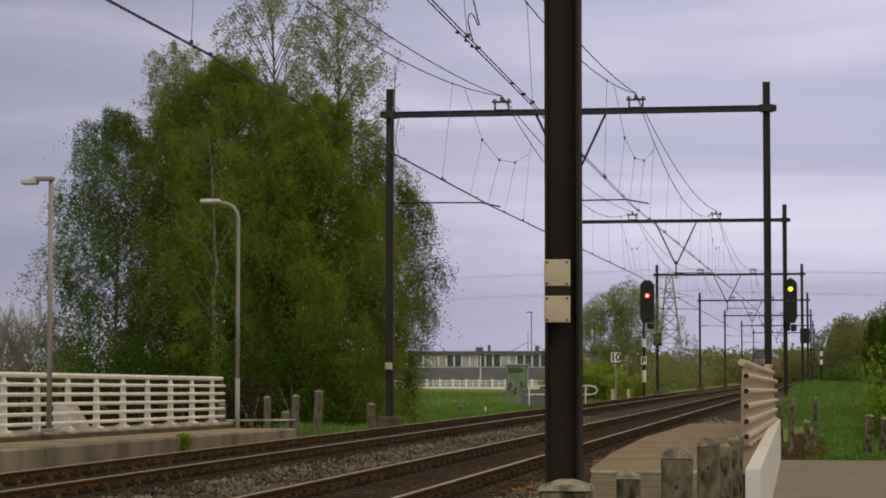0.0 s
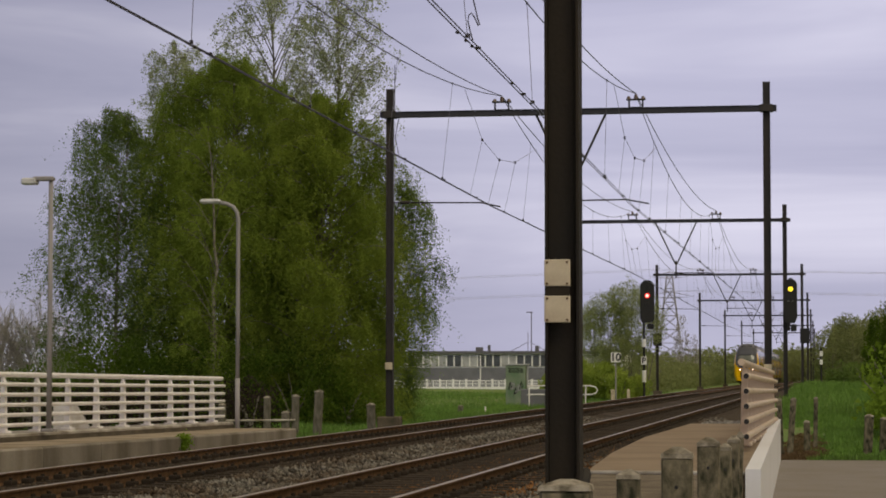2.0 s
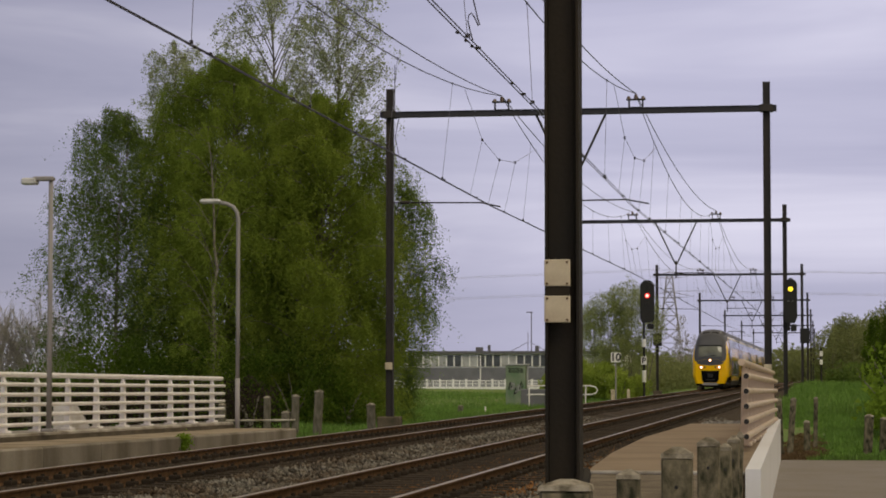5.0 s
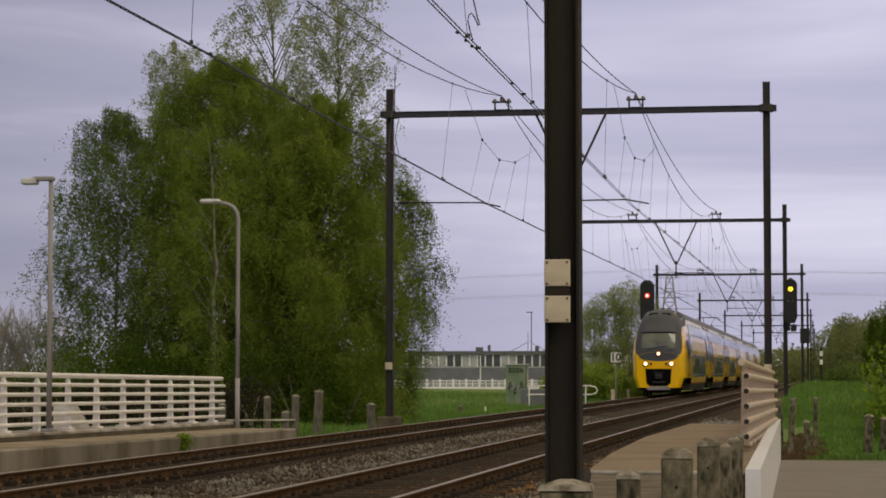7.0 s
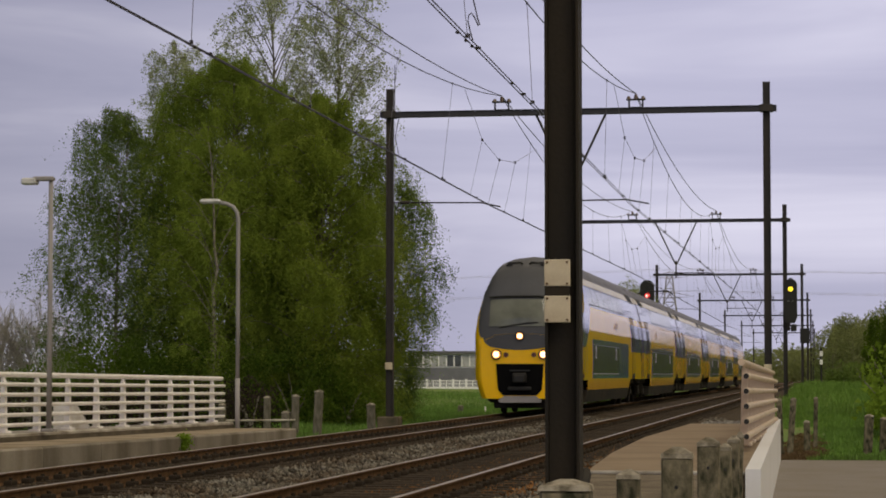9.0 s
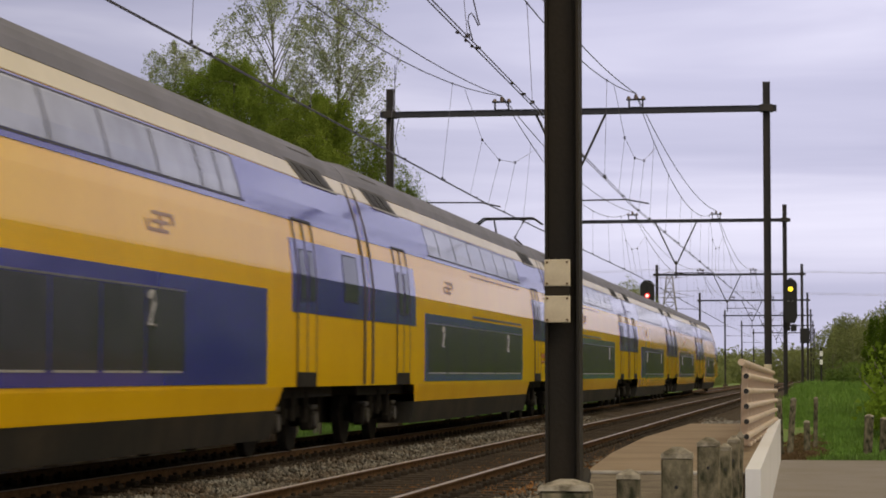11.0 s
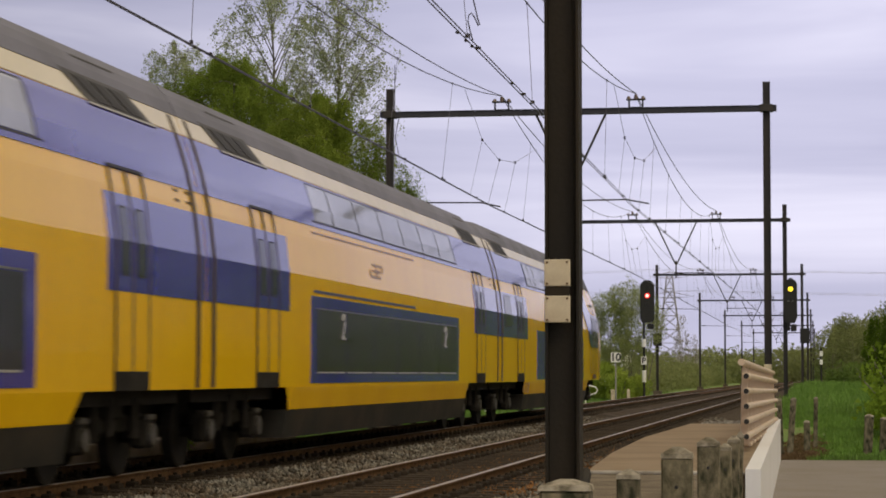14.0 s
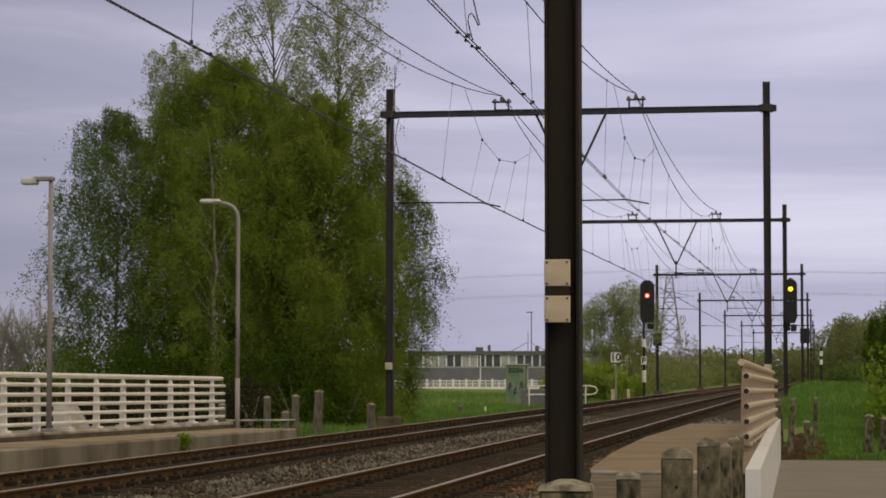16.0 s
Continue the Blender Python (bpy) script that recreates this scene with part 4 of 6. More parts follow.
    for ua, ub, za, zb, m, nm in ((4.11, 4.21, 1.22, 3.42, "seal_brown", "door_seal"), (3.45, 3.55, 1.22, 3.42, "seal_brown", "door_seal"), (2.78, 2.88, 1.22, 3.42, "seal_brown", "door_seal"),
                                  (4.84, 4.92, 1.22, 2.04, "seal_brown", "door_seal"), (2.12, 2.20, 1.22, 3.3, "seal_brown", "door_seal"), (2.81, 4.18, 3.41, 3.46, "seam", "door_seal"),
                                  (3.62, 4.02, 2.28, 3.04, "glass_door", "door_window"), (2.97, 3.36, 2.28, 3.04, "glass_door", "door_window"), (2.3, 2.66, 2.30, 3.0, "glass_door", "cab_window"), (1.26, 1.62, 2.58, 3.10, "seal_soft", "cab_window"), (1.60, 1.66, 1.22, 2.5, "seal_brown", "door_seal"),
                                  (2.95, 4.05, 1.06, 1.20, "rust", "door_step")):
        for s in (-1, 1):
            b = bmesh.new()
            q = []
            for z in np.linspace(za, zb, 6):
                q.append([b.verts.new((s * (hw(1.9 + (z - 1.9) * 3.02 / (nose_top(v) - 1.9) if z > 1.9 else z) * nose_w(v) + 0.032), v, z)) for v in (ub, (ua + ub) / 2, ua)])
            for a0, a1 in zip(q, q[1:]):
                b.faces.new((a0[0], a0[1], a1[1], a1[0]))
                b.faces.new((a0[1], a0[2], a1[2], a1[1]))
            part(nm, b, M[m], car)
    bogie(car, 3.4)
    bogie(car, L - belly + 2.4)
    return car


M["grille"] = mat("train_grille", (0.28, 0.15, 0.05), 0.6, var=0.4, scale=3)
M["panel_grey"] = mat("panel_grey", (0.26, 0.26, 0.27), 0.45, var=0.25, scale=2.0)
M["emblem"] = mat("train_emblem", (0.40, 0.25, 0.20), 0.4, var=0.2)
# strip under the roof: sky sheen on the yellow, painted as cream
M["roof_sheen"] = mat("train_cream_sheen", (0.74, 0.66, 0.50), 0.25, var=0.10, scale=0.8, fine=8, streak=2)
M["lamp_halo"] = mat("lamp_halo", (0.5, 0.2, 0.05), 0.3, emit=(1.0, 0.40, 0.12), strength=2.6)
M["seal_soft"] = mat("seal_soft", (0.022, 0.022, 0.045), 0.5, var=0.2)
M["seal_brown"] = mat("seal_brown", (0.060, 0.034, 0.012), 0.6, var=0.3)
M["mark_red"] = mat("mark_red", (0.42, 0.14, 0.03), 0.5, var=0.2)
M["trim_dim"] = mat("trim_dim", (0.16, 0.16, 0.20), 0.5, var=0.2)
M["roof_dark"] = mat("roof_dark", (0.075, 0.072, 0.085), 0.6, var=0.4, scale=3.0)
M["line_blue"] = mat("train_line_blue", (0.035, 0.035, 0.16), 0.4, var=0.1)
M["windscreen"] = mat("windscreen", (0.17, 0.18, 0.165), 0.12, var=0.45, scale=1.2, spec=0.6, tint=(0.10, 0.11, 0.10))
M["tail_lamp"] = mat("tail_lamp", (0.10, 0.03, 0.02), 0.3, var=0.2)
TRAIN = []


def build_train():
    head = end_car(HEAD_LEN, "yellow and blue double-deck driving carriage with lit headlights", 4.75, 5.7, 6.5, (7.9, 15.6))
    TRAIN.append((head, 0.0, 0.0))
    y = HEAD_LEN
    name = "yellow and blue double-deck carriage with two rows of windows"
    cars = ((None, 5.6, 0.3, (7.7, 17.4), 8.6, (11.8, 19.9), None, (1.1, 1.1), 24.25), (2.65, 5.8, 0.4, (7.9, 17.9), 9.6, (5.9, 14.8), None, (1.1, 1.1)),
            (None, 6.4, 2.2, (9.4, 18.2), 9.6, None, 5.0, (1.1, 0)), (None, 6.0, 0.3, (8.3, 18.4), 11.3, (6.2, 15.0), None, (0, 1.1)))
    for layout in cars:
        TRAIN.append((mid_car(name, *layout), y, 0.0))
        y += MID_LEN
    tail = end_car(TAIL_LEN, "yellow and blue double-deck driving carriage at the rear end", 3.85, 5.2, 4.9, (7.9, 15.45), 20.7, True)
    TRAIN.append((tail, y + TAIL_LEN, 180.0))


build_train()


def motions():
    """The train runs towards the camera on the far track at a steady pace."""
    for car, back, turn in TRAIN:
        rows = []
        for t in (0.0, 4.0, 8.0, 12.0, 16.0):
            rows.append((t, pose(XL, HEAD_AT_9 - SPEED * (t - 9.0) + back, 0.0, 0, 0, turn)))
        walk(car, rows)
# ------------------------------------------------------------------ overhead wires
SADDLES = {"far": (-8.86, -8.86, -8.98, -8.85, -8.85, -8.85, -8.85, -8.85), "near": (-5.1, -5.09, -4.99, -5.0, -5.0, -5.0, -5.0, -5.0)}
CONTACT_Z = 5.93
STAGGER = {"far": (-8.79, -9.18, -8.75, -8.90, -9.05, -8.9, -9.05, -8.95), "near": (-4.72, -5.25, -5.02, -4.80, -4.95, -4.8, -4.95, -4.85)}


def build_wires():
    for which, label in (("far", "far track"), ("near", "near track")):
        eq = thing("overhead_line", "dark copper contact and messenger wires with thin droppers", "overhead line", "overhead lines")
        xs, sad = STAGGER[which], SADDLES[which]
        gap = 0.030 if which == "near" else 0.020
        for e in (-gap, gap):
            bm = bmesh.new()
            pts = [(xs[0] + e, 2.0, CONTACT_Z)] + [(x + e, y, CONTACT_Z - 0.02) for x, y in zip(xs, PORTALS)]
            tube(bm, pts, 0.010, 5)
            part("contact_wire", bm, M["wire"], eq)
        sags = {"messenger_wire": (0.0171, 0.0130), "auxiliary_wire": (0.0252, 0.0295)}
        for nm, r, other in (("messenger_wire", 0.013, 0.0150), ("auxiliary_wire", 0.012, 0.0260)):
            bm = bmesh.new()
            pts = []
            for i in range(len(PORTALS) - 1):
                y0, y1 = PORTALS[i], PORTALS[i + 1]
                sag = sags[nm][i] if i < 2 else other
                for k in range(16):
                    t = k / 16
                    pts.append((sad[i] + (sad[i + 1] - sad[i]) * t, y0 + (y1 - y0) * t, 9.0 - sag * (y1 - y0) * 4 * t * (1 - t)))
            pts.append((sad[-1], PORTALS[-1], 9.0))
            tube(bm, pts, r, 5)
            part(nm, bm, M["wire"], eq)
        for i in range(5):
            y0, y1 = PORTALS[i], PORTALS[i + 1]
            # hangers between the auxiliary and the contact wire
            spots = (24.4, 32.6, 40.8, 48.8, 56.3) if i == 0 else [y0 + (y1 - y0) * k / 7 for k in range(1, 7)]
            for y in spots:
                t = (y - y0) / (y1 - y0)
                zc = 9.0 - (sags["auxiliary_wire"][i] if i < 2 else 0.026) * (y1 - y0) * 4 * t * (1 - t)
                xc, xa = xs[i] + (xs[i + 1] - xs[i]) * t, sad[i] + (sad[i + 1] - sad[i]) * t
                bm = bmesh.new()
                tube(bm, [(xa, y, zc), (xc, y, CONTACT_Z)], 0.0055, 4)
                part("dropper", bm, M["wire_thin"], eq)
                bm = bmesh.new()
                box(bm, (xc, y, CONTACT_Z + 0.02), (2 * gap + 0.012, 0.04, 0.06), bevel=0.008)
                part("clamp", bm, M["wire"], eq)
                bm = bmesh.new()
                box(bm, (xa, y, zc), (0.03, 0.05, 0.06), bevel=0.008)
                part("clamp", bm, M["wire"], eq)
            # small clamps that join the two contact wires
            for k in range(9):
                t = (k + 0.5) / 9
                bm = bmesh.new()
                box(bm, (xs[i] + (xs[i + 1] - xs[i]) * t, y0 + (y1 - y0) * t, CONTACT_Z), (2 * gap + 0.02, 0.04, 0.045), bevel=0.008)
                part("clamp", bm, M["wire"], eq)
            # stitch wire in front of and behind each saddle
            xs1, yb = sad[i + 1], PORTALS[i + 1]
            knots = [(-6.9, 8.36), (-3.85, 7.38), (-0.5, 7.15), (2.9, 7.38), (8.15, 8.28)]
            bm = bmesh.new()
            tube(bm, [(xs1, yb + dy, z) for dy, z in knots], 0.007, 4)
            part("stitch_wire", bm, M["wire_thin"], eq)
            for dy, z in knots[1:4]:
                bm = bmesh.new()
                tube(bm, [(xs1, yb + dy, z), (xs[i + 1], yb + dy, CONTACT_Z)], 0.0055, 4)
                part("dropper", bm, M["wire_thin"], eq)
                bm = bmesh.new()
                box(bm, (xs1, yb + dy, z), (0.05, 0.07, 0.08), bevel=0.01)
                part("clamp", bm, M["wire"], eq)
        if which == "near":
            bm = bmesh.new()
            tube(bm, [(-4.88, 33, 7.0), (-4.89, 33, 6.52), (-4.83, 33, 6.25), (-4.80, 33, 6.16), (-4.82, 33, 6.15), (-4.88, 33, 6.28), (-4.92, 33, 6.335), (-4.96, 33, 6.30), (-4.97, 33, 6.22), (-4.94, 33, 6.08), (-4.90, 33, 5.94)], 0.010, 6)
            part("jumper_cable", bm, M["wire"], eq, "curled black jumper cable")
            for y in (32.2, 33.0, 33.6, 38.0):
                bm = bmesh.new()
                box(bm, (-5.0, y, CONTACT_Z + 0.01), (0.05, 0.03, 0.04), bevel=0.008)
                part("clamp", bm, M["wire"], eq)
    # a tall earth wire beside the first full portal
    bm = bmesh.new()
    tube(bm, [(-11.86, 64.9, 9.9), (-11.86, 64.9, 8.5)], 0.012, 5)
    tube(bm, [(-11.80, 65.3, 8.5), (-11.92, 65.3, 7.9), (-11.80, 65.3, 7.3)], 0.010, 5)
    ob = part("earth_cable", bm, M["wire"])
    tagged(ob, "thin dark earth cable beside the mast top", "cable")


build_wires()


# ------------------------------------------------------------------ near mast details
def build_plates():
    for z0, z1 in ((1.685, 1.84), (1.475, 1.63)):
        pl = thing("mast_plate", "cream enamel plate screwed to the dark mast", "plate", "mast plates", at=(-1.515, 13.52, (z0 + z1) / 2))
        bm = bmesh.new()
        box(bm, (0, 0, 0), (0.152, 0.008, z1 - z0), bevel=0.004)
        part("face", bm, M["plate"], pl)
        for sx in (-1, 1):
            for sz in (-1, 1):
                bm = bmesh.new()
                cyl(bm, (sx * 0.058, -0.010, sz * 0.062), (sx * 0.058, 0.0, sz * 0.062), 0.007, n=8)
                part("screw", bm, M["rust"], pl)
    bm = bmesh.new()
    box(bm, (-1.515, 13.535, 1.657), (0.14, 0.02, 0.05))
    ob = part("plate_bracket", bm, M["mast"])
    tagged(ob, "dark steel strap between the two plates", "bracket")


build_plates()


def stub_post(x, y, z0, z1, w, d, lean=0.0, material="wood_post", name="fence_post", label="short weathered concrete fence post with a sloped cap", group="fence posts"):
    """A short fence post with a shallow pyramid on top and a bolt hole."""
    p = thing(name, label, "fence post", group, at=(x, y, z0))
    h = z1 - z0
    bm = bmesh.new()
    box(bm, (0, 0, h / 2 - 0.02), (w, d, h - 0.04), bevel=min(w, d) * 0.07)
    part("shaft", bm, M[material], p)
    bm = bmesh.new()
    a = [bm.verts.new((sx * w * 0.53, sy * d * 0.53, h - 0.045)) for sx, sy in ((-1, -1), (1, -1), (1, 1), (-1, 1))]
    b = [bm.verts.new((sx * w * 0.50, sy * d * 0.50, h - 0.02)) for sx, sy in ((-1, -1), (1, -1), (1, 1), (-1, 1))]
    c = [bm.verts.new((sx * w * 0.14, sy * d * 0.14, h + 0.012)) for sx, sy in ((-1, -1), (1, -1), (1, 1), (-1, 1))]
    for r0, r1 in ((a, b), (b, c)):
        for i in range(4):
            bm.faces.new((r0[i], r0[(i + 1) % 4], r1[(i + 1) % 4], r1[i]))
    bm.faces.new(a[::-1])
    bm.faces.new(c)
    part("cap", bm, M["post_cap"], p)
    bm = bmesh.new()
    cyl(bm, (0, -d / 2 - 0.006, h - 0.19), (0, -d / 2 + 0.02, h - 0.19), 0.010, n=8)
    part("bolt", bm, M["seam"], p)
    p.rotation_euler = (0, radians(lean), 0)
    return p


stub_post(-1.345, 12.4, -0.5, 0.612, 0.26, 0.26, label="broad concrete post with a pale sloped cap")
stub_post(-1.15, 14.05, -0.3, 0.60, 0.135, 0.135)
stub_post(-0.74, 12.07, -0.56, 0.795, 0.155, 0.155, label="tall lichen-stained fence post with a sloped cap")
stub_post(-0.775, 16.13, -0.56, 0.735, 0.150, 0.150, label="tall lichen-stained fence post with a sloped cap")
stub_post(-0.745, 18.17, -0.56, 0.64, 0.090, 0.12, label="narrow weathered fence post behind the others")
stub_post(-0.765, 19.6, -0.56, 0.66, 0.10, 0.12, lean=1.5, label="narrow dark fence post, slightly leaning")
stub_post(-0.735, 20.2, -0.56, 0.68, 0.060, 0.10, lean=1.5, label="thin dark leaning fence post")


def build_grating():
    g = thing("walkway_grating", "grey expanded-metal plate at the walkway's near end", "grating", at=(-1.95, 18.2, 0.15))
    bm = bmesh.new()
    box(bm, (0.33, 2.75, 0.0), (1.50, 5.5, 0.03), bevel=0.004)
    part("plate", bm, M["steel_dark"], g)
    bm = bmesh.new()
    n = 90
    for i in range(n):
        u = i / (n - 1)
        box(bm, (0.33, 0.05 + 5.4 * u, 0.018), (1.46, 0.016, 0.010))
    for i in range(56):
        box(bm, (-0.39 + 1.44 * i / 55, 2.75, 0.020), (0.009, 5.4, 0.012))
    ob = part("rib", bm, M["concrete_dark"], g)
    tagged(ob, kind="stuff")
    bm = bmesh.new()
    tube(bm, [(-2.10, 21.0, 0.30), (-2.05, 20.0, 0.05)], 0.05, 6)
    ob = part("cable_duct", bm, M["mast"])
    tagged(ob, "dark cable duct beside the grating", "cable duct")


M["steel_dark"] = mat("steel_dark", (0.12, 0.11, 0.105), 0.6, 0.4, var=0.4, scale=6, fine=50)
build_grating()


# ------------------------------------------------------------------ lamps
def lamp_box():
    p = thing("street_lamp", "grey steel lamp post with a flat box head", "street lamp", "street lamps", at=(-12.50, 37.0, 0.25))
    bm = bmesh.new()
    cyl(bm, (0, 0, 0), (0, 0, 4.12), 0.046, 0.038, n=14)
    part("post", bm, M["lamp_grey"], p, smooth=True)
    bm = bmesh.new()
    box(bm, (0, 0, 0.02), (0.22, 0.22, 0.05), bevel=0.01)
    part("foot", bm, M["lamp_grey"], p)
    bm = bmesh.new()
    box(bm, (-0.12, 0, 4.14), (0.34, 0.16, 0.07), bevel=0.015)
    h = part("arm_box", bm, M["lamp_grey"], p)
    bm = bmesh.new()
    box(bm, (-0.36, 0, 4.10), (0.26, 0.20, 0.11), bevel=0.025)
    part("luminaire", bm, M["lamp_pale"], p, "pale grey luminaire with a curved cover")


def lamp_arm():
    p = thing("street_lamp", "tall pale grey lamp post with a curved arm", "street lamp", "street lamps", at=(-12.44, 49.3, -0.3))
    bm = bmesh.new()
    tube(bm, [(0, 0, 0), (0, 0, 1.4)], 0.053, 12)
    tube(bm, [(0, 0, 1.4), (0.0, 0, 3.0), (0, 0, 4.82), (-0.03, 0, 4.98), (-0.12, 0, 5.10), (-0.25, 0, 5.16), (-0.42, 0, 5.19)], 0.045, 12)
    part("post", bm, M["lamp_grey"], p, smooth=True)
    bm = bmesh.new()
    box(bm, (-0.62, 0, 5.22), (0.46, 0.17, 0.10), bevel=0.04)
    part("luminaire", bm, M["lamp_pale"], p, "pale drop-shaped lamp head")


lamp_box()
lamp_arm()

M["post_grey"] = mat("post_grey", (0.150, 0.135, 0.118), 0.95, var=0.6, scale=12, fine=60, bump=0.2, tint=(0.075, 0.070, 0.050), rand=0.2, streak=3)
# fence posts of the far bank
for i, (x, y, z1, w, lean) in enumerate(((-14.03, 58.7, 0.62, 0.16, 0), (-13.54, 58.7, 0.24, 0.20, 0), (-13.33, 58.8, 0.66, 0.17, 1), (-12.78, 58.9, 0.78, 0.20, 3), (-11.75, 61.0, 0.42, 0.20, -2), (-14.9, 57.5, 0.45, 0.16, 0))):
    stub_post(x, y, -0.5, z1, w, w, lean, "post_grey", label="grey concrete fence post on the grassy bank")
stub_post(-14.49, 94.0, -0.55, -0.06, 0.20, 0.20, 4, "post_grey", label="short grey concrete stub in the meadow's edge")
bm = bmesh.new()
tube(bm, [(-15.2, 57.6, 0.02), (-13.3, 58.7, 0.02)], 0.03, 6)
tagged(part("fence_rail", bm, M["concrete"]), "thin pale rail between the bank's fence posts", "fence rail")
for x, y, z1, w, lean in ((-0.20, 55.8, 0.65, 0.10, 1), (-0.37, 52.7, 0.16, 0.14, 0), (-0.72, 50.6, 0.68, 0.13, 4), (-0.90, 50.9, 0.66, 0.12, -2), (0.95, 53.0, 0.29, 0.20, 3), (1.30, 53.2, 0.22, 0.18, 2)):
    stub_post(x, y, -0.6, z1, w, w, lean, "wood_post", label="weathered wooden fence post in the grass")


# ------------------------------------------------------------------ signals and signs
def signal(x, y, z_post, z0, z1, w, lamp, lamp_z, post_x=0.0, stripes=False, core=None):
    s = thing("railway_signal", "black railway signal head with one lit lamp", "railway signal", "signals", at=(x, y, 0))
    bm = bmesh.new()
    n = 12
    prof = [(-w / 2, z0 + 0.25), (-w / 2 + 0.12, z0), (w / 2 - 0.12, z0), (w / 2, z0 + 0.25)]
    prof += [(w / 2 * math.cos(math.pi * k / n), z1 - w * 0.45 + w * 0.45 * math.sin(math.pi * k / n)) for k in range(n + 1)]
    prism(bm, prof, -0.06, 0.10)
    head = part("head", bm, M["black"], s, "black rounded backboard")
    for k, z in enumerate((lamp_z, lamp_z - 0.22 * (z1 - z0), lamp_z + 0.19 * (z1 - z0))):
        bm = bmesh.new()
        r = w * 0.19
        tube(bm, [(r * math.cos(a), -0.07, z + r * math.sin(a)) for a in np.linspace(0, math.pi, 9)], 0.02, 6)
        part("hood", bm, M["black"], head)
        bm = bmesh.new()
        cyl(bm, (0, -0.09, z), (0, -0.06, z), w * (0.19 if k == 0 else 0.15), n=18)
        part("lens", bm, lamp if k == 0 else M["seam"], head, "lit signal lamp" if k == 0 else "dark lens")
        if k == 0 and core:
            bm = bmesh.new()
            cyl(bm, (0, -0.105, z), (0, -0.08, z), w * 0.11, n=14)
            part("bulb", bm, core, head, "glowing core of the lamp")
    for e in (-1, 1) if not core else ():
        bm = bmesh.new()
        box(bm, (e * w * 0.16, -0.07, (z0 + z1) / 2), (w * 0.16, 0.02, 0.03))
        part("latch", bm, M["lamp_grey"], head)
    bm = bmesh.new()
    cyl(bm, (post_x, 0.05, z_post), (post_x, 0.05, z0 + 0.3), 0.075, n=10)
    part("post", bm, M["black"], s)
    bm = bmesh.new()
    box(bm, (w * 0.22, 0, z0 - 0.22), (w * 0.45, 0.14, 0.34), bevel=0.04)
    part("bracket", bm, M["black"], s)
    if stripes:
        for za, zb in ((0.70, 1.45), (2.9, 3.4)):
            bm = bmesh.new()
            cyl(bm, (post_x, 0.05, za), (post_x, 0.05, zb), 0.13, n=12)
            part("white_stripe", bm, M["sign_white"], s, "white band on the post")
        bm = bmesh.new()
        box(bm, (post_x, -0.10, 2.05), (0.34, 0.02, 0.50), bevel=0.01)
        pl = part("plate", bm, M["sign_white"], s, "white plate with a black letter")
        letters("P", (post_x, -0.115, 2.05), 0.5, pl)
    return s


def letters(text, at, size, parent):
    cu = bpy.data.curves.new("letters", "FONT")
    cu.body = text
    cu.size = size
    cu.align_x, cu.align_y = "CENTER", "CENTER"
    cu.extrude = 0.004
    cu.offset = 0.014
    ob = new("letters", cu)
    dg = bpy.context.evaluated_depsgraph_get()
    me = bpy.data.meshes.new_from_object(ob.evaluated_get(dg))
    bpy.data.objects.remove(ob)
    me.materials.clear()
    me.materials.append(M["black"])
    o = new("lettering", me)
    o.parent = parent
    o.matrix_local = pose(*at, 90, 0, 0)
    return o


signal(-10.82, 147.0, -0.4, 4.42, 7.08, 0.88, M["red_lamp"], 6.10, post_x=-0.22, stripes=True, core=M["red_core"])
signal(-1.50, 112.42, 3.25, 3.61, 5.70, 0.61, M["yellow_lamp"], 5.22, post_x=-0.10)
sg = thing("distance_sign", "white square sign with black number on a post", "sign", at=(-12.2, 140.0, 0))
bm = bmesh.new()
box(bm, (0, 0, 2.20), (0.58, 0.03, 0.58), bevel=0.01)
pl = part("plate", bm, M["sign_white"], sg)
letters("10", (0, -0.022, 2.20), 0.62, pl)
bm = bmesh.new()
cyl(bm, (0, 0.04, -0.5), (0, 0.04, 2.3), 0.04, n=8)
part("post", bm, M["lamp_grey"], sg)
bm = bmesh.new()
box(bm, (-12.02, 173.35, 3.75), (0.62, 0.30, 0.95), bevel=0.03)
tagged(part("relay_box", bm, M["black"]), "black relay box fixed to a far mast", "relay box")
bm = bmesh.new()
box(bm, (-1.3, 173.3, 4.0), (0.7, 0.3, 1.1), bevel=0.03)
tagged(part("relay_box", bm, M["black"]), "black relay box fixed to a far mast", "relay box")
# small far dwarf posts with white bands on the near side
for x, y, bands, z1 in ((-0.22, 260.0, (2.45, 3.35), 4.0), (0.75, 300.0, (), 5.5)):
    s = thing("marker_post", "dark post with white bands beside the line", "marker post", "marker posts", at=(x, y, 0.1))
    bm = bmesh.new()
    cyl(bm, (0, 0, 0), (0, 0, z1), 0.10, n=8)
    if not bands:
        box(bm, (0, 0, z1 - 0.3), (0.5, 0.2, 0.9), bevel=0.05)
    part("post", bm, M["black"], s)
    for z in bands:
        bm = bmesh.new()
        box(bm, (0, -0.14, z), (0.34, 0.06, 0.55), bevel=0.02)
        part("white_band", bm, M["sign_white"], s)
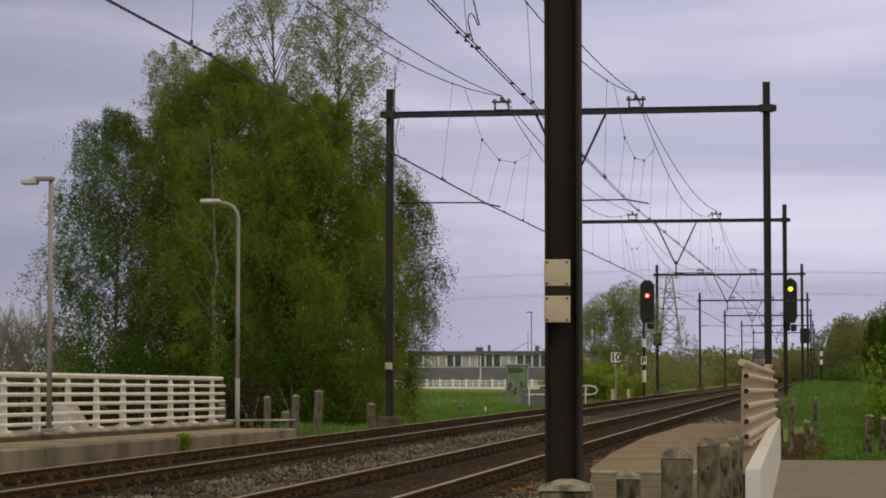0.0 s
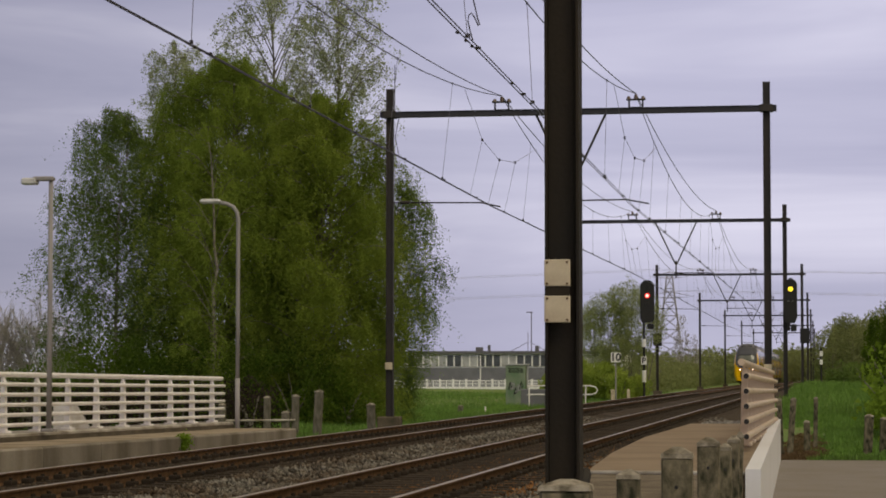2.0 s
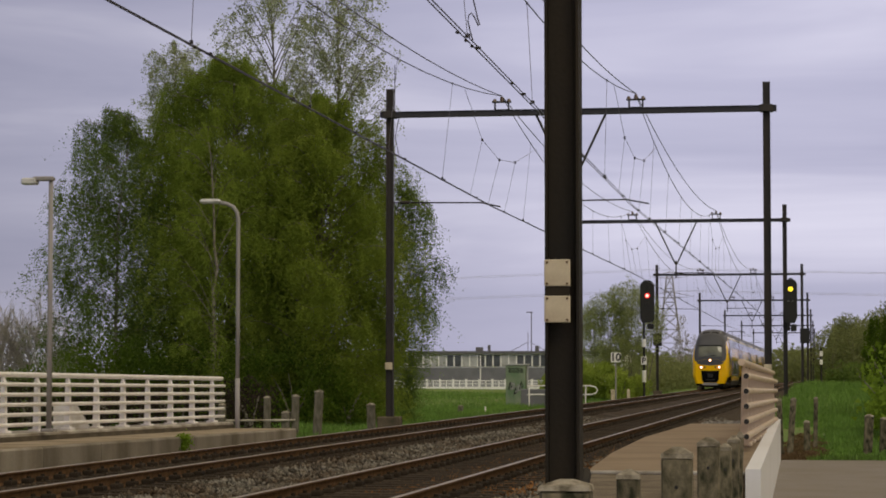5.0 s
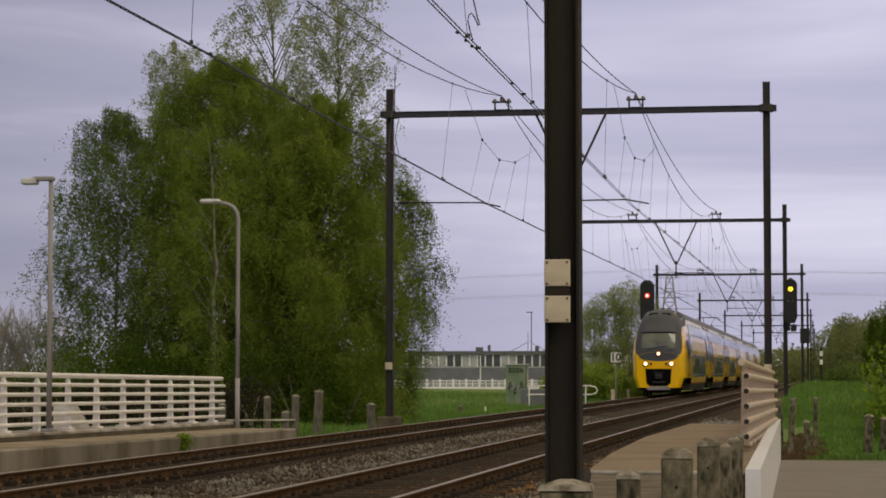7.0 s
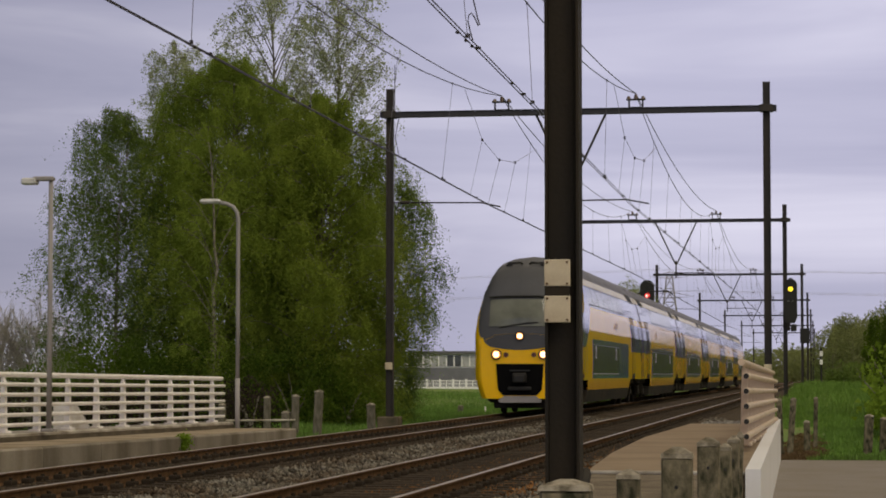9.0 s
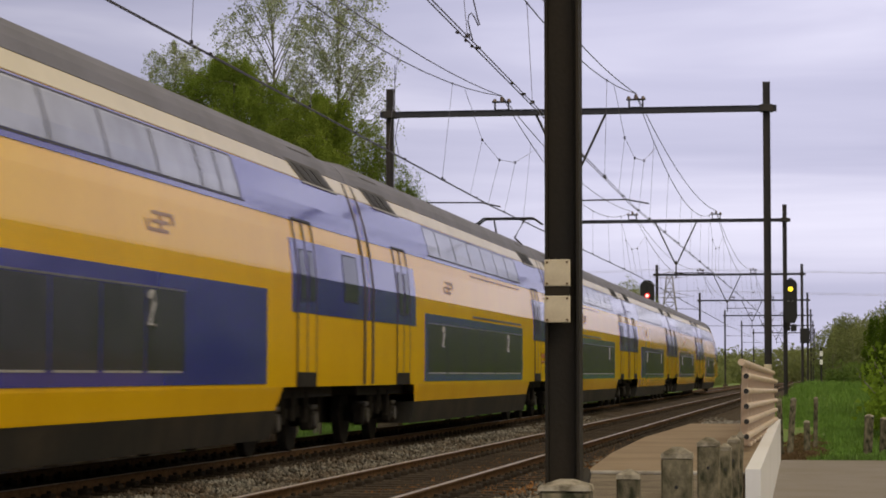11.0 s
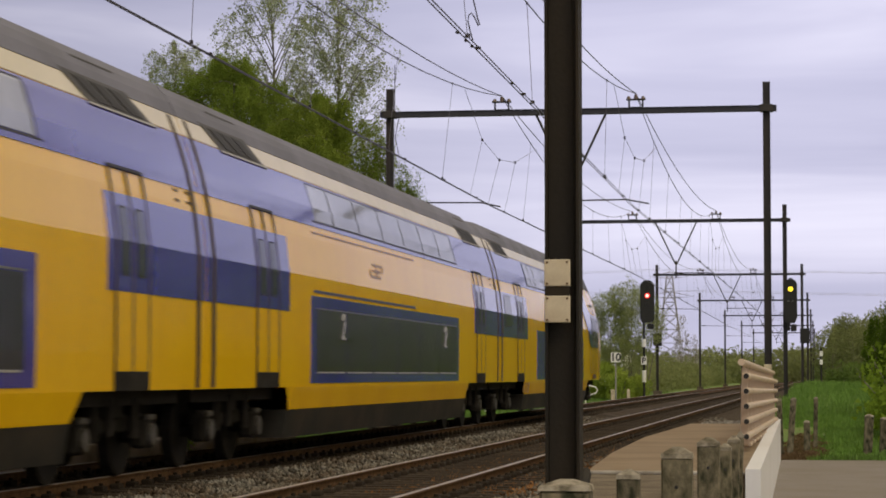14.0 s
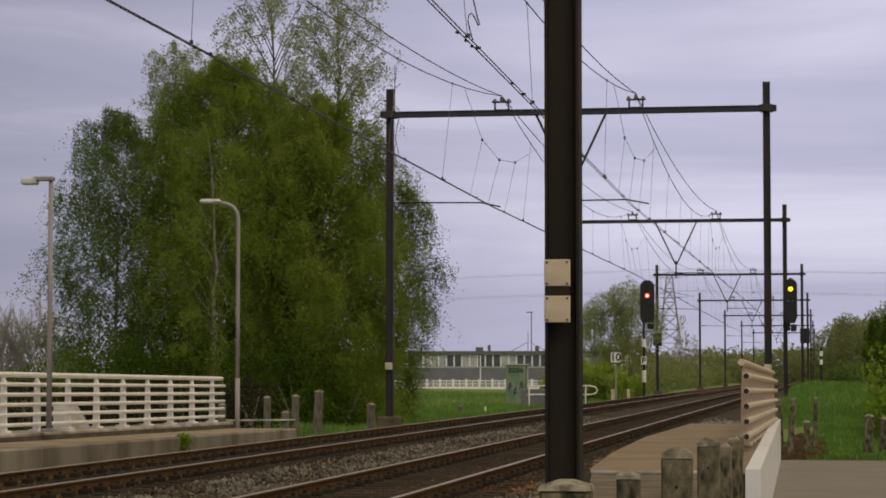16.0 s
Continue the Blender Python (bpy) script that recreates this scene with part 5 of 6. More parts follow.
# ------------------------------------------------------------------ plants
def fast_mesh(name, co, per, material):
    """Loose polygons of `per` corners each from an array of corners."""
    co = np.asarray(co, dtype=np.float32).reshape(-1, 3)
    n = len(co) // per
    me = bpy.data.meshes.new(name)
    me.vertices.add(n * per)
    me.vertices.foreach_set("co", co.ravel())
    me.loops.add(n * per)
    me.loops.foreach_set("vertex_index", np.arange(n * per, dtype=np.int32))
    me.polygons.add(n)
    me.polygons.foreach_set("loop_start", np.arange(0, n * per, per, dtype=np.int32))
    me.update(calc_edges=True)
    me.materials.append(material)
    return me


def leaves(points, size, r, flat=0.35):
    """Small pointed leaves at the points, three corners each."""
    n = len(points)
    a = r.normal(size=(n, 3))
    a[:, 2] -= 0.5
    a /= np.linalg.norm(a, axis=1)[:, None]
    b = np.cross(a, r.normal(size=(n, 3)))
    b /= np.linalg.norm(b, axis=1)[:, None]
    s = size * (0.6 + 0.8 * r.random((n, 1)))
    p = np.asarray(points)
    return np.stack([p + a * s, p - a * s * 0.6 + b * s * 0.75, p - a * s * 0.6 - b * s * 0.75], axis=1)


def radius_at(z, prof):
    return np.interp(z, [q[0] for q in prof], [q[1] for q in prof])


def arc(p, d, length, sag, n, r):
    """Points of a shoot that starts along d and bends down by sag."""
    d = d.normalized()
    t = np.linspace(0, 1, n)[:, None]
    pts = np.array(p)[None] + np.array(d)[None] * length * t
    pts[:, 2] -= (sag * t * t)[:, 0]
    return pts + np.cumsum(r.normal(size=(n, 3)) * 0.015 * length, axis=0)


def weeping_tree(name, label, x, y, z0, prof, limbs, subs, strands, per, size, material, seed, hang=(0.4, 1.4), lean=0.0, rise=0.55, fill=0, trunk_r=0.2, jitter=0.035, twig=0.009):
    """A birch: trunk, arching limbs, side shoots, and strands of small leaves hanging from them."""
    r = np.random.default_rng(seed)
    t = thing(name, label, "tree", "birch trees", at=(x, y, z0))
    top = prof[-1][0]
    wob = np.cumsum(r.normal(size=(14, 2)) * 0.06, axis=0)
    trunk = [Vector((wob[k][0] + lean * (k / 13) ** 2, wob[k][1], top * 0.96 * k / 13)) for k in range(14)]
    bm = bmesh.new()
    tube(bm, trunk, trunk_r, 8, 0.015)
    part("trunk", bm, M["bark"], t, "pale mottled birch trunk", smooth=True)
    shoots = bmesh.new()
    pts = []
    zlo = prof[0][0]
    for k in range(limbs):
        tip_z = zlo + (top - zlo) * ((k + r.random()) / limbs) ** 0.9
        R = float(radius_at(tip_z, prof)) * (0.72 + 0.33 * r.random())
        base_z = max(0.12 * top, min(0.94 * top, tip_z - R * rise * (0.6 + 0.8 * r.random())))
        f = base_z / (top * 0.96) * 13
        i = min(12, int(f))
        base = trunk[i].lerp(trunk[i + 1], f - i)
        ang = k * 2.399963 + r.normal() * 0.35
        out = Vector((math.cos(ang), math.sin(ang), 0))
        tip = Vector((lean * (tip_z / top) ** 2, 0, tip_z)) + out * R
        ctrl = base.lerp(tip, 0.55) + Vector((0, 0, 0.28 * R + 0.2))
        line = []
        for j in range(9):
            u = j / 8
            line.append(base * (1 - u) ** 2 + ctrl * 2 * u * (1 - u) + tip * u * u)
        bm = bmesh.new()
        tube(bm, line, (0.018 + 0.016 * R) * min(1.0, trunk_r * 5), 5, 0.006)
        part("limb", bm, M["bark"], t, smooth=True)
        for m in range(subs):
            u = 0.25 + 0.75 * (m + r.random()) / subs
            q = line[min(7, int(u * 8))].lerp(line[min(8, int(u * 8) + 1)], u * 8 - int(u * 8)) if u < 1 else line[8]
            d = out * 0.6 + Vector(r.normal(size=3)) * 0.8
            d.z = abs(d.z) * 0.5 + 0.1
            L = (0.35 + 0.55 * r.random()) * (0.5 + 0.22 * R)
            shoot = arc(q, d, L, L * 0.5, 5, r)
            if m % 2 == 0:
                tube(shoots, shoot, twig, 3, twig * 0.5)
            s0 = shoot[r.integers(1, 5, strands)] + r.normal(size=(strands, 3)) * 0.05
            h = (hang[0] + (hang[1] - hang[0]) * r.random(strands) ** 1.5)
            dd = np.array([0, 0, -1.0]) + r.normal(size=(strands, 3)) * 0.25 + np.array(out) * 0.15
            loose = r.random(strands) < 0.06
            dd[loose] = r.normal(size=(loose.sum(), 3)) + np.array(out) * 0.5
            h[loose] *= 0.28
            dd *= (h / np.linalg.norm(dd, axis=1))[:, None]
            tt = r.random((strands, per, 1))
            pts.append((s0[:, None] + dd[:, None] * tt + r.normal(size=(strands, per, 3)) * jitter).reshape(-1, 3))
    tagged(part("twig_mass", shoots, M["twig_dark"], t), kind="stuff")
    pts = np.concatenate(pts)
    pts[:, 2] = np.maximum(pts[:, 2], 0.1 + 0.3 * r.random(len(pts)))
    co = leaves(pts, size, r)
    if fill:
        zz = zlo + (top * 0.72 - zlo) * r.random(fill)
        an = r.random(fill) * math.tau
        rr = radius_at(zz, prof) * 0.70 * np.sqrt(r.random(fill))
        co = np.concatenate([co, leaves(np.stack([lean * (zz / top) ** 2 + rr * np.cos(an), rr * np.sin(an), zz], 1), size * 1.9, r)])
    crown = new("crown", fast_mesh("crown", co, 3, M[material]))
    crown.parent = t
    tagged(crown, "fresh green drooping spring leaves", kind="stuff")
    return t


weeping_tree("birch_tree", "broad dense birch with hanging dark green leaves", -19.3, 75.0, -0.5,
             [(0.5, 2.8), (2, 3.3), (5, 3.7), (8, 3.5), (10, 2.8), (11.3, 1.8), (12.1, 0.5)], 112, 14, 16, 20, 0.027, "leaf_a", 11, hang=(0.4, 1.8), fill=26000, trunk_r=0.20, jitter=0.045)
weeping_tree("birch_tree", "shorter dense birch with yellowish green leaves", -15.95, 74.0, -0.5,
             [(0.5, 2.4), (2, 2.7), (5, 2.9), (7, 2.8), (8.7, 2.4), (9.9, 1.5), (10.7, 0.4)], 84, 13, 15, 22, 0.027, "leaf_y", 15, hang=(0.4, 1.8), fill=15000, trunk_r=0.15, jitter=0.045)
weeping_tree("birch_tree", "tall airy birch with sparse pale spring leaves", -19.7, 83.5, -0.5,
             [(5, 1.6), (9, 2.1), (12, 2.2), (14.5, 1.9), (16.2, 1.3), (17.3, 0.4)], 70, 10, 7, 7, 0.040, "leaf_b", 12, hang=(0.25, 0.9), lean=-0.2, rise=1.6, jitter=0.05, trunk_r=0.12, twig=0.014)
weeping_tree("birch_tree", "tall airy birch with pale drooping twigs", -17.6, 85.0, -0.5,
             [(4, 1.6), (8, 2.0), (11, 2.0), (13.5, 1.8), (15.4, 1.3), (16.6, 0.5)], 74, 10, 7, 7, 0.040, "leaf_b", 17, hang=(0.25, 0.9), lean=0.2, rise=1.6, jitter=0.05, trunk_r=0.12, twig=0.014)
weeping_tree("birch_tree", "weeping birch with open hanging twigs", -22.9, 73.5, -0.5,
             [(0.3, 1.9), (2, 2.1), (6, 2.4), (8, 2.1), (9.4, 1.4), (10.4, 0.3)], 58, 11, 11, 17, 0.029, "leaf_c", 13, hang=(0.5, 1.8), fill=4500, jitter=0.045, trunk_r=0.08, twig=0.013)
weeping_tree("birch_tree", "airy birch top above the dense crown", -21.9, 78.0, -0.5,
             [(6.5, 1.2), (9.5, 1.7), (11.4, 1.4), (12.6, 0.9), (13.2, 0.3)], 36, 9, 7, 9, 0.038, "leaf_b", 16, hang=(0.3, 1.0), rise=1.2, jitter=0.05, trunk_r=0.08, twig=0.013)
weeping_tree("birch_tree", "slim weeping birch beside the portal mast", -14.15, 77.5, -0.5,
             [(0.8, 0.5), (2.5, 0.9), (4.5, 1.6), (6.2, 1.75), (7.4, 1.3), (8.2, 0.4)], 48, 10, 9, 16, 0.029, "leaf_c", 14, hang=(0.5, 1.6), jitter=0.045, trunk_r=0.07, twig=0.013)


weeping_tree("birch_tree", "slim birch with a pale stem before the broad crown", -18.62, 70.6, -0.5,
             [(0.6, 1.2), (5, 1.5), (7, 1.5), (8.6, 1.0), (9.6, 0.3)], 24, 8, 7, 13, 0.028, "leaf_a", 19, hang=(0.3, 1.2), lean=-0.2, rise=1.1, jitter=0.05, trunk_r=0.085, twig=0.011)


def bush(name, label, blobs, n, size, material, seed, category="bush", group="bushes", kind="", stems=True):
    """A bush or a wood of many small leaves: blobs are (x, y, z, rx, ry, rz)."""
    r = np.random.default_rng(seed)
    b0 = blobs[0]
    t = thing(name, label, category, group, kind)
    pts = []
    vol = np.array([b[3] * b[5] for b in blobs])
    for b, share in zip(blobs, vol / vol.sum()):
        m = int(n * share)
        d = r.normal(size=(m, 3))
        d /= np.linalg.norm(d, axis=1)[:, None]
        rad = (0.25 + 0.75 * r.random((m, 1))) ** 0.45
        lump = np.array([1 + 0.30 * noise.noise(Vector(v * 2.3) + Vector((b[0], b[1], b[2]))) for v in d])[:, None]
        p = d * rad * lump * np.array(b[3:6]) + np.array(b[:3])
        keep = np.array([noise.noise(Vector(q) * (0.9 / max(0.6, size * 8))) > -0.28 for q in p])
        pts.append(p[keep])
    co = leaves(np.concatenate(pts), size, r)
    crown = new("foliage", fast_mesh("foliage", co, 3, M[material]))
    crown.parent = t
    tagged(crown, kind="stuff")
    if stems:
        bm = bmesh.new()
        for b in blobs:
            base = Vector((b[0], b[1], ground_z(b[0], b[1]) - 0.1))
            for k in range(4):
                tip = Vector((b[0] + b[3] * 0.6 * r.normal() * 0.6, b[1] + b[4] * 0.3 * r.normal(), b[2] + b[5] * (0.2 + 0.5 * r.random())))
                tube(bm, [base + Vector((0.1 * k, 0, 0)), base.lerp(tip, 0.5) + Vector((0.1, 0, 0.2)), tip], 0.03 + 0.015 * b[5] ** 0.5, 5, 0.01)
        tagged(part("stem", bm, M["bark"], t), kind="stuff")
    return t


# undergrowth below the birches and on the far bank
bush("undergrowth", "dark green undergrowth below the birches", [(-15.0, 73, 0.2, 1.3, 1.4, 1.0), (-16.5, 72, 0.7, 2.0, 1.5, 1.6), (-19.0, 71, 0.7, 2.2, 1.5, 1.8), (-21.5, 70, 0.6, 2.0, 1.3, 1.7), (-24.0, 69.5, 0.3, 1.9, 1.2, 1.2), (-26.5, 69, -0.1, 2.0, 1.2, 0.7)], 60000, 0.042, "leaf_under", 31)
# added dark brown leaf mass, filling the strip behind the railing
bush("dark_leaf_fill", "dark brown leaf mass filling the strip behind the bridge railing", [(-25.0 + 1.05 * i, 62.5 + 0.3 * (i % 3), -0.05 + 0.1 * (i % 2), 1.1, 0.9, 1.05) for i in range(10)], 26000, 0.045, "leaf_brown", 43)
bush("tree", "round-crowned tree with thin spring foliage", [(-11.9, 154, 4.6, 1.9, 1.8, 2.1), (-14.0, 154, 3.9, 2.0, 1.8, 2.7), (-12.7, 155, 6.1, 1.6, 1.6, 1.4), (-15.0, 155, 4.6, 1.0, 1.4, 1.4), (-12.9, 153, 2.4, 1.9, 1.6, 1.5)], 54000, 0.046, "leaf_grey", 32, "tree", "trees")
bush("bush", "bright green rounded bushes beside the signal", [(-13.6, 146, 0.7, 1.5, 1.3, 1.3), (-12.4, 145, 0.4, 1.0, 1.2, 1.0), (-15.2, 147, 0.8, 1.4, 1.3, 1.5), (-11.6, 149, 0.3, 0.8, 1.0, 0.9), (-16.6, 148, 0.5, 1.2, 1.2, 1.2)], 64000, 0.05, "leaf_bright", 33)
# distant leaves get a paler, greyer green: haze put into the colour
far = []
r0 = np.random.default_rng(5)
for i in range(46):
    y = 210 + 190 * i / 46
    far.append((-14.5 - 2.5 * r0.random() - 0.012 * (y - 200), y, 0.5 + 0.4 * r0.random(), 2.2, 3.2, 1.4 + 0.8 * r0.random()))
bush("far_hedge", "olive hedge along the line in the distance, haze put into its colour", far, 60000, 0.14, "leaf_far", 34, kind="stuff")
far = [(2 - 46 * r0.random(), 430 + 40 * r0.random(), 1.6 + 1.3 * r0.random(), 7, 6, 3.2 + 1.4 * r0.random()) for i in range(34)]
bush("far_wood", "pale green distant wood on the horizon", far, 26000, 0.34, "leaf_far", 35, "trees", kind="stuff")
bush("tree", "slender bare poplar far behind the hedge", [(-19.5, 330, 5.5, 1.2, 1.2, 4.2), (-17.9, 331, 4.2, 0.9, 1, 3.0)], 1200, 0.13, "twig_grey", 36, "tree", "trees")
# bank and trees on the near side of the line
far = [(0.6 + 8 * r0.random(), 270 + 50 * r0.random(), 3.3 + 2.2 * r0.random(), 2.2, 3.5, 2.6 + 1.2 * r0.random()) for i in range(18)]
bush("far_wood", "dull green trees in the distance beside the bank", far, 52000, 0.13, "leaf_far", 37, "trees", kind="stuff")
far = [(-0.2 + 1.2 * r0.random(), 330 + 30 * i, 1.6, 2.0, 3, 2.5) for i in range(4)] + [(1.5 + 3.5 * r0.random(), 205 + 12 * i, 0.8, 1.8, 2.5, 1.6) for i in range(6)]
bush("far_hedge", "low light green scrub on the bank", far, 26000, 0.14, "leaf_c", 38, kind="stuff")
row = []
for i in range(40):
    y = 58 + 8.3 * i
    edge = 1.0 + 0.0275 * (y - 60)
    row.append((edge + 0.9 + 0.5 * r0.random(), y, 0.7 + 0.4 * r0.random(), 1.2, 2.6, 1.1 + 0.4 * r0.random()))
    row.append((edge + 2.2 + 0.5 * r0.random(), y, 1.6 + 0.4 * r0.random(), 1.5, 2.6, 1.9 + 0.4 * r0.random()))
    row.append((edge + 4.2 + 1.5 * r0.random(), y + 2, 3.2, 2.6, 3.2, 3.4 + 0.8 * r0.random()))
bush("hedgerow", "tall green hedgerow along the footpath's bank", row, 95000, 0.085, "leaf_bush", 39, "hedge", kind="stuff")
row = []
for i in range(36):
    y = 20 + 13 * i
    row.append((10.5 + 0.035 * y + 2.5 * r0.random(), y, 6.0, 3.6, 5.5, 6.0 + 1.5 * r0.random()))
bush("woodland", "dark leafy trees behind the hedgerow and footpath", row, 40000, 0.32, "leaf_dark", 40, "trees", kind="stuff")
bush("conifer", "dark green pointed conifer in the hedgerow", [(3.15, 150, 2.4, 0.8, 0.9, 1.9), (3.2, 150, 4.0, 0.4, 0.45, 0.9)], 3200, 0.08, "leaf_under", 41, "tree", "trees")
# grey leafless thicket behind the far railing


def bare_tree(x, y, h, seed):
    """A leafless tree: a stem that forks three times into thin upright twigs."""
    r = np.random.default_rng(seed)
    t = thing("bare_tree", "grey leafless tree in the distance", "tree", "bare trees", at=(x, y, -0.5))
    stem, twigs = bmesh.new(), bmesh.new()
    tube(stem, [(0, 0, 0), (0.05, 0, h * 0.3), (0.1, 0, h * 0.62)], 0.10, 6, 0.04)
    for k in range(11):
        z = h * (0.15 + 0.45 * r.random())
        a = r.random() * math.tau
        out = Vector((math.cos(a), math.sin(a), 0))
        tip = Vector((0, 0, z)) + out * h * (0.12 + 0.16 * r.random()) + Vector((0, 0, h * (0.22 + 0.25 * r.random())))
        base = Vector((0.05, 0, z))
        tube(twigs, [base, base.lerp(tip, 0.5) + out * 0.15, tip], 0.045, 4, 0.015)
        for m in range(12):
            q = base.lerp(tip, 0.35 + 0.65 * r.random())
            d = Vector(r.normal(size=3)) * 0.5 + Vector((0, 0, 0.9)) + out * 0.3
            e = q + d * (0.35 + 0.5 * r.random())
            tube(twigs, [q, e], 0.020, 3, 0.008)
            for _ in range(3):
                tube(twigs, [q.lerp(e, 0.6), e + Vector(r.normal(size=3)) * 0.28 + Vector((0, 0, 0.15))], 0.012, 3, 0.006)
    part("trunk", stem, M["twig_grey"], t)
    tagged(part("twig_mass", twigs, M["twig_grey"], t), kind="stuff")


for k in range(12):
    bare_tree(-36.3 - 1.05 * k + 0.4 * r0.normal(), 104 + 9 * r0.random(), 4.1 + 1.4 * r0.random(), 300 + k)
far = [(-36 - 13 * r0.random(), 113 + 6 * r0.random(), 0.5 + 0.6 * r0.random(), 2.2, 2.0, 1.3 + 0.5 * r0.random()) for i in range(14)]
bush("thicket", "grey-brown leafless thicket in the distance", far, 20000, 0.05, "twig_grey", 42, "bush", kind="stuff")
# leafy bush at the foot of the hedgerow
bush("bush", "fresh green bush at the foot of the hedgerow", [(2.1, 63, 0.3, 0.75, 1.4, 1.0), (2.7, 64, 1.0, 0.9, 1.5, 1.5), (2.4, 67, 1.6, 0.7, 1.3, 0.9), (1.75, 70, 0.0, 0.55, 1.2, 0.8)], 42000, 0.034, "leaf_bush", 45)
bush("conifer", "dark green conifer beside the fresh bush", [(2.35, 82, 1.6, 0.6, 0.7, 1.8), (2.35, 82, 3.0, 0.32, 0.35, 0.9)], 9000, 0.045, "leaf_under", 46, "tree", "trees")


bush("dead_leaves", "brown dead leaves and bare soil between the bank's posts", [(-0.50 + 0.1 * (i % 3), 50.5 + 1.7 * i, -0.58, 0.50, 1.3, 0.10) for i in range(13)], 16000, 0.04, "dead_leaf", 44, "leaf litter", kind="stuff", stems=False)


def grass_blades(name, label, area, n, h, seed, skip=None):
    r = np.random.default_rng(seed)
    x = area[0] + (area[1] - area[0]) * r.random(n)
    y = area[2] + (area[3] - area[2]) * r.random(n) ** 1.3
    z = np.array([ground_z(a, b) for a, b in zip(x, y)])
    tall = h * (0.4 + 0.9 * r.random(n)) * (1 + 0.5 * np.sin(x * 2.1) * np.sin(y * 0.7))
    if skip:
        keep = ~skip(x + 0.25 * np.sin(y * 1.7), y)
        x, y, z, tall = x[keep], y[keep], z[keep], tall[keep]
        n = len(x)
    ang = r.random(n) * math.tau
    w = 0.010 + 0.012 * r.random(n)
    lean = r.normal(size=(n, 2)) * 0.35 * tall[:, None]
    a = np.stack([x - w * np.cos(ang), y - w * np.sin(ang), z - 0.01], 1)
    b = np.stack([x + w * np.cos(ang), y + w * np.sin(ang), z - 0.01], 1)
    c = np.stack([x + lean[:, 0], y + lean[:, 1], z + tall], 1)
    ob = new(name, fast_mesh(name, np.stack([a, b, c], 1), 3, M["blade"]))
    tagged(ob, label, "grass", kind="stuff")


grass_blades("grass_tufts", "long green grass on the bank beside the footpath", (-1.6, 5.0, 48.5, 90.0), 50000, 0.15, 51, skip=lambda x, y: (x < -0.1) & (y < 72))
grass_blades("grass_tufts", "green grass on the bank farther along the line", (-1.8, 7.0, 85.0, 230.0), 40000, 0.30, 54)
grass_blades("grass_tufts", "long green grass between the far track and trees", (-24.0, -11.7, 50.2, 110.0), 60000, 0.14, 52)
grass_blades("meadow_grass", "green meadow grass in front of the building", (-36.0, -12.5, 110.0, 200.0), 30000, 0.22, 53)


def ballast_stones(name, label, material, n, zone, size, seed, inside):
    """Loose crushed stone on the bed: between and beside the tracks, or inside the rails."""
    r = np.random.default_rng(seed)
    x = zone[0] + (zone[1] - zone[0]) * r.random(n)
    y = 21.0 + 54.0 * r.random(n) ** 1.5
    bz = np.interp(x, [-11.55, -11.15, -10.6, -10.2, -7.3, -6.9, -6.5, -3.2, -2.75, -2.25], [-0.62, -0.42, -0.24, -0.19, -0.20, -0.25, -0.20, -0.21, -0.40, -0.66])
    keep = np.ones(n, bool)
    within = np.zeros(n, bool)
    for xc in (XL, XR):
        within |= abs(x - xc) < 1.18 + 0.12 * r.normal(size=n)
        for s in (-1, 1):
            keep &= abs(x - xc - s * GAUGE) > 0.10
    keep &= within if inside else ~within
    x, y, bz = x[keep], y[keep], bz[keep]
    n = len(x)
    s = size * (0.7 + 0.8 * r.random(n))
    o = np.array([[1, 0, 0], [0, 1, 0], [-1, 0, 0], [0, -1, 0], [0, 0, 1], [0, 0, -1]], float)
    c = np.stack([x, y, bz + 0.012 + 0.02 * r.random(n)], 1)
    v = o[None] * s[:, None, None] * (0.6 + 0.8 * r.random((n, 6, 1))) + r.normal(size=(n, 6, 3)) * 0.18 * s[:, None, None]
    v = v + c[:, None]
    faces = np.array([[0, 1, 4], [1, 2, 4], [2, 3, 4], [3, 0, 4], [1, 0, 5], [2, 1, 5], [3, 2, 5], [0, 3, 5]])
    idx = (np.arange(n)[:, None, None] * 6 + faces[None]).reshape(-1)
    me = bpy.data.meshes.new(name)
    me.vertices.add(n * 6)
    me.vertices.foreach_set("co", v.astype(np.float32).ravel())
    me.loops.add(len(idx))
    me.loops.foreach_set("vertex_index", idx.astype(np.int32))
    me.polygons.add(n * 8)
    me.polygons.foreach_set("loop_start", np.arange(0, n * 24, 3, dtype=np.int32))
    me.update(calc_edges=True)
    me.materials.append(M[material])
    tagged(new(name, me), label, "ballast", kind="stuff")


ballast_stones("ballast_stones", "loose grey crushed stones between the two tracks", "stone", 50000, (-11.3, -2.6), 0.027, 61, False)
ballast_stones("track_ballast", "dark brown stones between the rails and sleepers", "stone_brown", 26000, (-10.2, -3.5), 0.027, 64, True)


